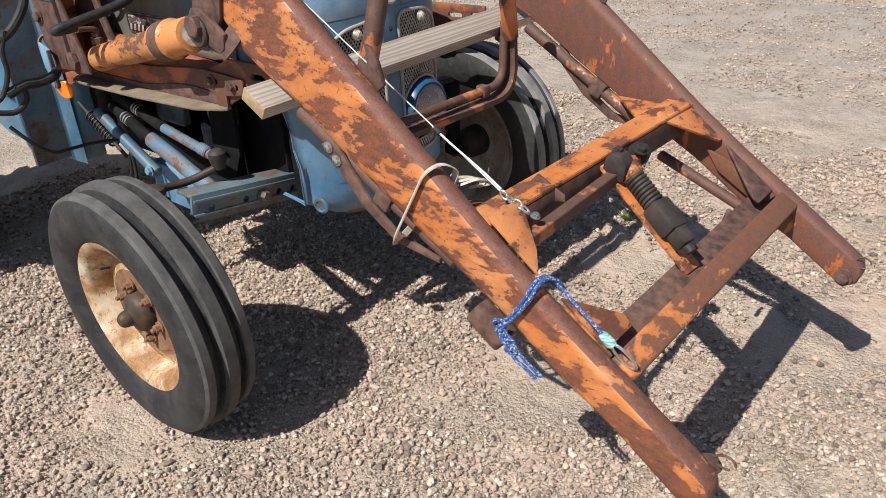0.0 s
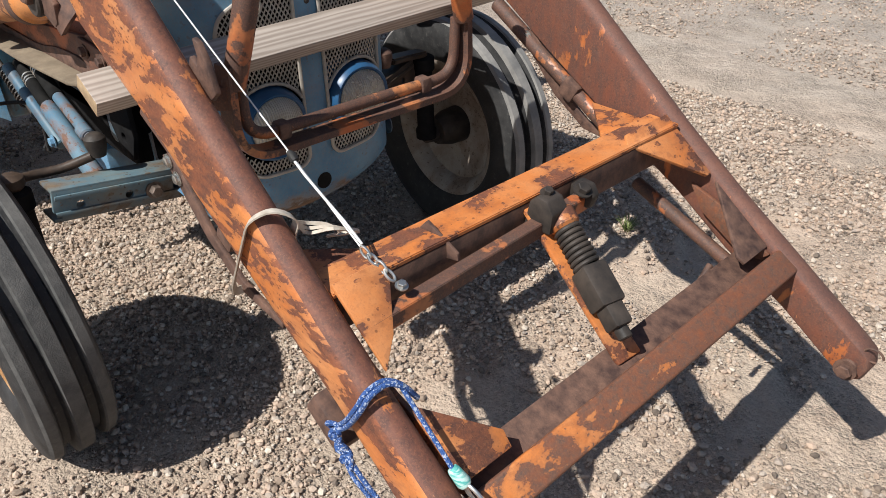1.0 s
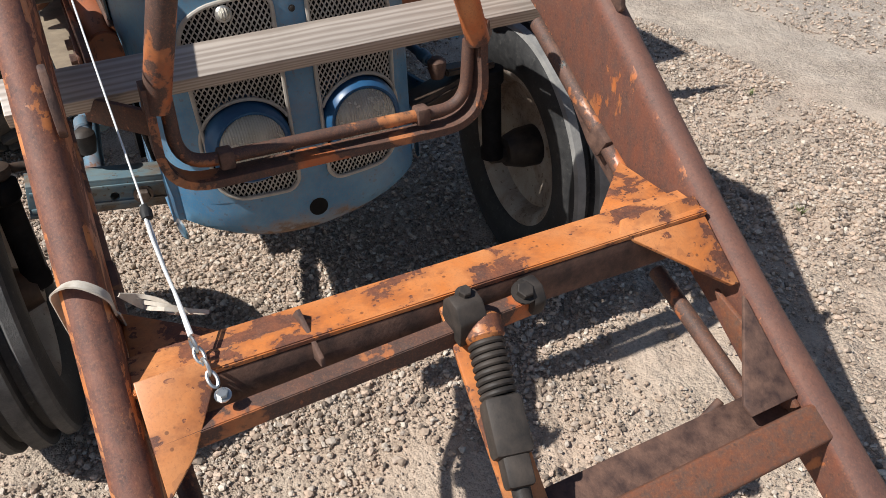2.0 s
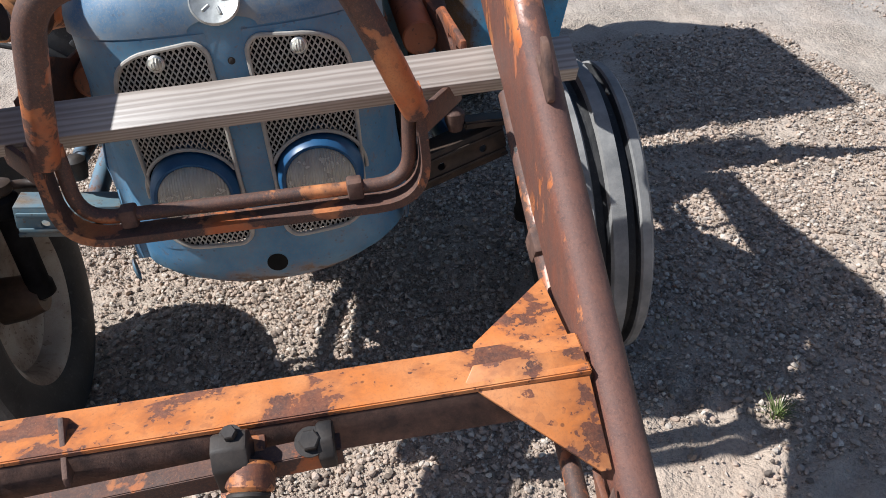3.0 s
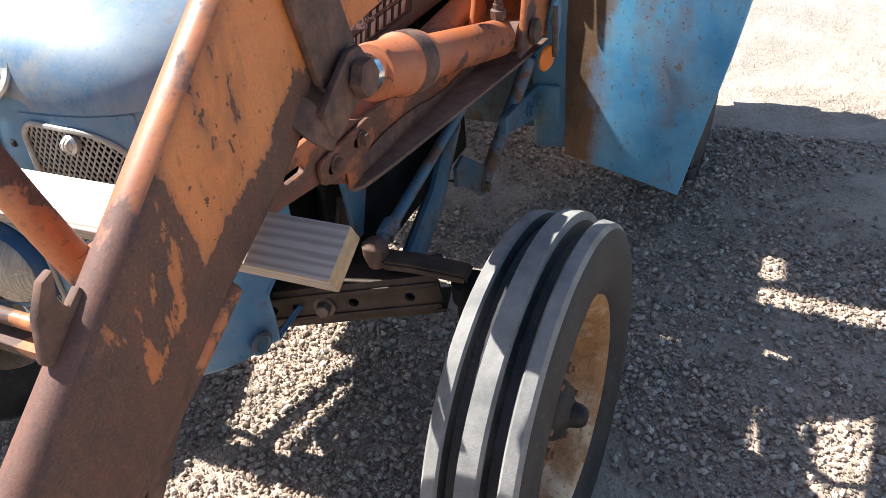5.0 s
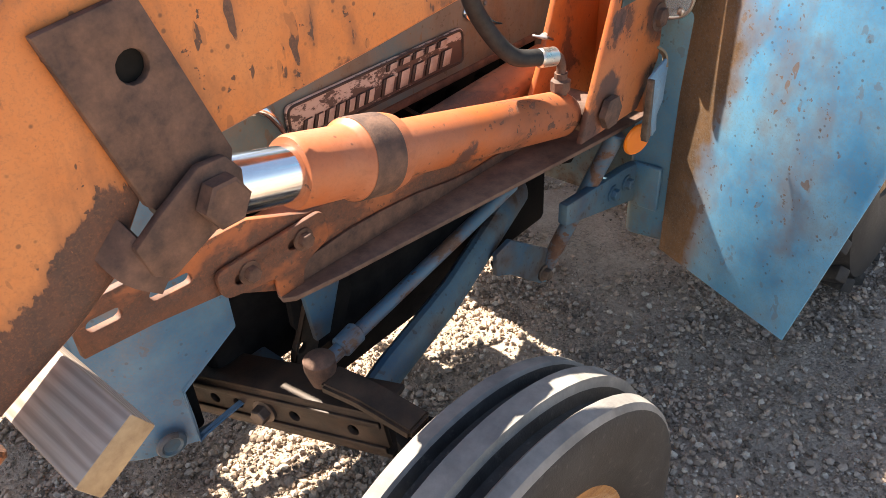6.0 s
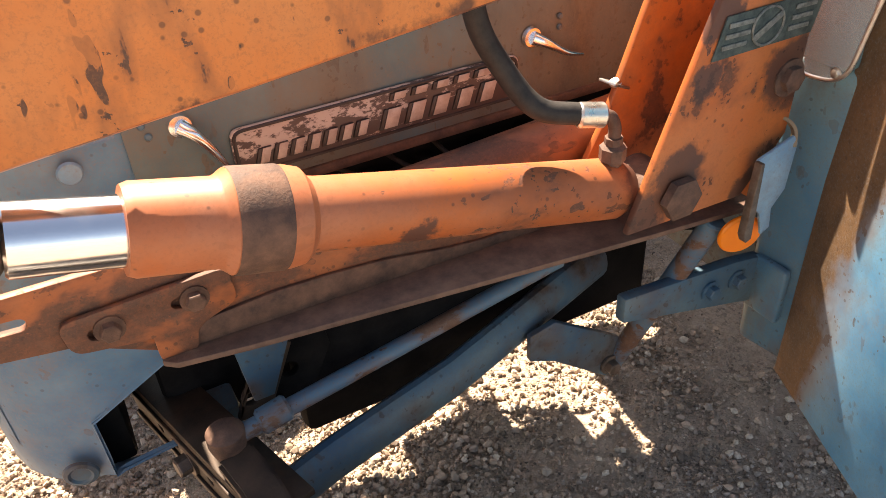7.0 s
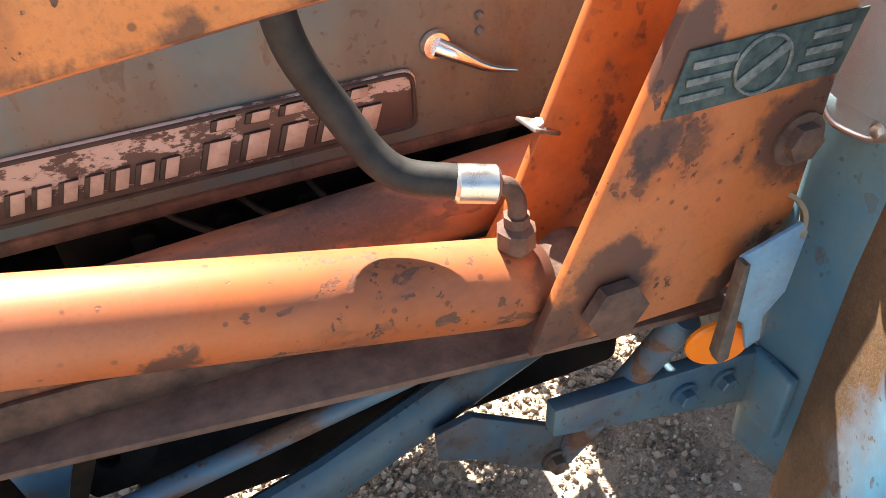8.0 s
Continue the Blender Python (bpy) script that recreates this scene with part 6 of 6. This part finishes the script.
part("cab_roof", roofp, M["blue"], tractor, "plain blue cab roof")
for s in (-1, 1):
    part("cab_pillar", box((0.05, 0.05, 0.80), (-1.14, s * 0.54, 2.01), (0, 0, 0), 0.008), M["blue_dull"], tractor)
    part("cab_pillar", box((0.05, 0.05, 1.4), (-2.30, s * 0.34, 1.72), (0, 0, 0), 0.008), M["blue_dull"], tractor)
    fen = shell([[(-1.86 + 0.70 * math.cos(a), s * y, 0.64 + 0.72 * math.sin(a)) for a in np.linspace(0.35, 2.7, 18)] for y in (0.60, 0.78, 0.96)], 0.004)
    part("rear_fender", fen, M["blue"], tractor, "rounded blue rear fender", 60)
part("bulkhead", box((0.02, 1.14, 1.25), (-0.965, 0, 1.15), (0, 0, 0), 0.004), M["blue_dull"], tractor, "blue cab bulkhead")


def cable(points, r, label):
    return tagged(part("cable", tube(smooth_path(points, 6), r, None, 10), M["hose"]), label, "cable", "cables beside the cab")


cable([(-0.62, -0.575, 1.32), (-0.60, -0.587, 1.18), (-0.60, -0.640, 1.10), (-0.61, -0.70, 1.06), (-0.64, -0.78, 1.03)], 0.014, "thick black rubber cable hanging beside the blue cab panel")
cable([(-0.60, -0.675, 1.09), (-0.60, -0.70, 1.03), (-0.60, -0.704, 0.966), (-0.61, -0.735, 0.90), (-0.62, -0.79, 0.87)], 0.008, "thin black cable hanging beside the blue cab panel")
cable([(-0.60, -0.70, 0.92), (-0.60, -0.672, 0.905), (-0.60, -0.675, 0.87), (-0.60, -0.715, 0.845), (-0.61, -0.77, 0.855)], 0.009, "looped black cable hanging beside the blue cab panel")
cable([(-0.64, -0.54, 0.925), (-0.60, -0.57, 0.923), (-0.60, -0.62, 0.915), (-0.60, -0.665, 0.918), (-0.61, -0.72, 0.90)], 0.016, "dark oily cable wrap beside the blue cab panel")
cable([(-0.62, -0.74, 0.80), (-0.60, -0.693, 0.731), (-0.60, -0.64, 0.685), (-0.60, -0.594, 0.679), (-0.60, -0.50, 0.672), (-0.58, -0.415, 0.655), (-0.56, -0.40, 0.60), (-0.56, -0.405, 0.50)], 0.006, "thin black hose sagging under the tractor")


# ---- loose things on the loader ----
pb = box((0.083, 1.205, 0.037), (0, 0, 0), (0, 0, 0), 0.0025, 2)
for f in pb.faces:
    f.material_index = 1 if abs(f.normal.y) > 0.9 else 0
move(pb, pose(0.428, 0.049, 0.998, 0, 30, -0.8))
tagged(part("wooden_plank", pb, [M["wood"], M["wood_end"]]), "weathered pale pine plank laid across the loader rails", "plank")


def webbing_strap():
    path = round_path([(0.960, -0.466, 0.880), (0.985, -0.466, 0.925), (0.968, -0.500, 0.948), (0.945, -0.532, 0.930), (0.895, -0.533, 0.840), (0.850, -0.533, 0.762), (0.822, -0.520, 0.722), (0.822, -0.490, 0.722), (0.85, -0.466, 0.762), (0.960, -0.466, 0.880)], 0.022, 4)
    bm = sweep(path, [(-0.0014, -0.008), (0.0014, -0.008), (0.0014, 0.008), (-0.0014, 0.008)], None, (0.78, 0, -0.62))
    for k in range(3):
        tail = smooth_path([(0.955, -0.455, 0.90), (0.95, -0.43, 0.885 - 0.01 * k), (0.97 + 0.01 * k, -0.405, 0.88), (0.985, -0.39 + 0.02 * k, 0.865 - 0.008 * k), (0.96, -0.40, 0.85)], 4)
        sweep(tail, [(-0.0012, -0.003), (0.0012, -0.003), (0.0012, 0.003), (-0.0012, 0.003)], bm)
    return tagged(part("strap", bm, M["webbing"]), "off-white cotton strap tied round the loader arm", "strap")


webbing_strap()


def wire_line():
    thing = group_of("tie_line", "thin white cord stretched above the loader arm to a shackle", "cord")
    a, b = Vector((1.035, -0.386, 0.856)), Vector((0.15, -0.40, 1.415))
    bm = tube([a.lerp(b, k / 12)  for k in range(13)], 0.0016, None, 8)
    tube([a.lerp(b, k / 20) + Vector((0.004 * math.sin(k), 0.004 * math.cos(k), 0.003)) for k in range(5)], 0.0026, bm, 8)
    part("cord", bm, M["wire"], thing, "white braided cord")
    part("knot", lathe([(0, -0.012), (0.008, -0.008), (0.009, 0.004), (0.005, 0.014), (0, 0.015)], a.lerp(b, 0.19), b, 10), M["hose"], thing, "dark tape on the cord")
    for k, (p, r) in enumerate((((1.045, -0.384, 0.848), 0.011), ((1.060, -0.381, 0.840), 0.010), ((1.078, -0.378, 0.832), 0.012), ((1.094, -0.375, 0.822), 0.010))):
        p = Vector(p)
        way = Vector((0.75, 0.1, -0.6)).normalized()
        t = Vector((0, 1, 0)) if k % 2 else Vector((0.5, 0.3, 0.75)).normalized()
        lp = [p + way * 0.012 * math.cos(a) + t * r * 0.6 * math.sin(a) for a in np.linspace(0, 2 * math.pi, 17)[:-1]]
        part("shackle_link", sweep(lp, ring(0.0027, 8), None, way.cross(t), True), M["zinc"], thing, "bright shackle link")
    part("shackle_bolt", hexbolt((1.116, -0.369, 0.808), (0.3, 0, 1), 0.008, 0.010), M["zinc"], thing)


wire_line()


def rope_tie():
    thing = group_of("rope", "blue braided rope tied round the loader arm, ending in a clip", "rope")
    bm = bmesh.new()
    for off in (0.0, 0.010):
        path = smooth_path([(1.150 + off, -0.546, 0.640), (1.178 + off, -0.546, 0.672), (1.210 + off, -0.545, 0.722), (1.218 + off, -0.530, 0.748), (1.222 + off, -0.500, 0.754), (1.235 + off, -0.478, 0.742), (1.240 + off, -0.459, 0.712)], 6)
        tube(path, 0.0046, bm, 10)
    tube(smooth_path([(1.235, -0.480, 0.744), (1.265, -0.482, 0.724), (1.310, -0.484, 0.692), (1.340, -0.486, 0.672), (1.356, -0.487, 0.660)], 6), 0.0040, bm, 10)
    for k in range(5):
        c = Vector((1.150 + 0.008 * k, -0.548, 0.640 - 0.013 * k))
        tube([c + Vector((0.013 * math.cos(a + k), -0.005 + 0.004 * math.sin(2 * a), 0.012 * math.sin(a + k))) for a in np.linspace(0, 6.0, 14)], 0.0044, bm, 8)
    tube(smooth_path([(1.175, -0.550, 0.600), (1.200, -0.552, 0.585), (1.225, -0.550, 0.565), (1.252, -0.546, 0.545)], 5), 0.0044, bm, 8)
    tube(smooth_path([(1.170, -0.552, 0.590), (1.195, -0.556, 0.568), (1.215, -0.556, 0.560), (1.240, -0.550, 0.535)], 5), 0.0042, bm, 8)
    part("braided_rope", bm, M["rope"], thing, "blue rope flecked with white")
    p, q = Vector((1.354, -0.487, 0.662)), Vector((1.384, -0.480, 0.634))
    part("whipping", lathe([(0, 0), (0.008, 0.0), (0.010, 0.005), (0.012, 0.028), (0.009, 0.034), (0, 0.036)], p, q, 16), M["teal"], thing, "teal and white whipping")
    d = (q - p).normalized()
    o = p + d * 0.032
    side = Vector((0, 1, 0)).cross(d)
    clip = [o + d * (0.032 + 0.034 * math.cos(a)) + side * 0.012 * math.sin(a) for a in np.linspace(0, 2 * math.pi, 21)[:-1]]
    part("clip", sweep(clip, ring(0.0034, 8), None, (0, 1, 0), True), M["zinc"], thing, "dull steel spring clip")


rope_tie()
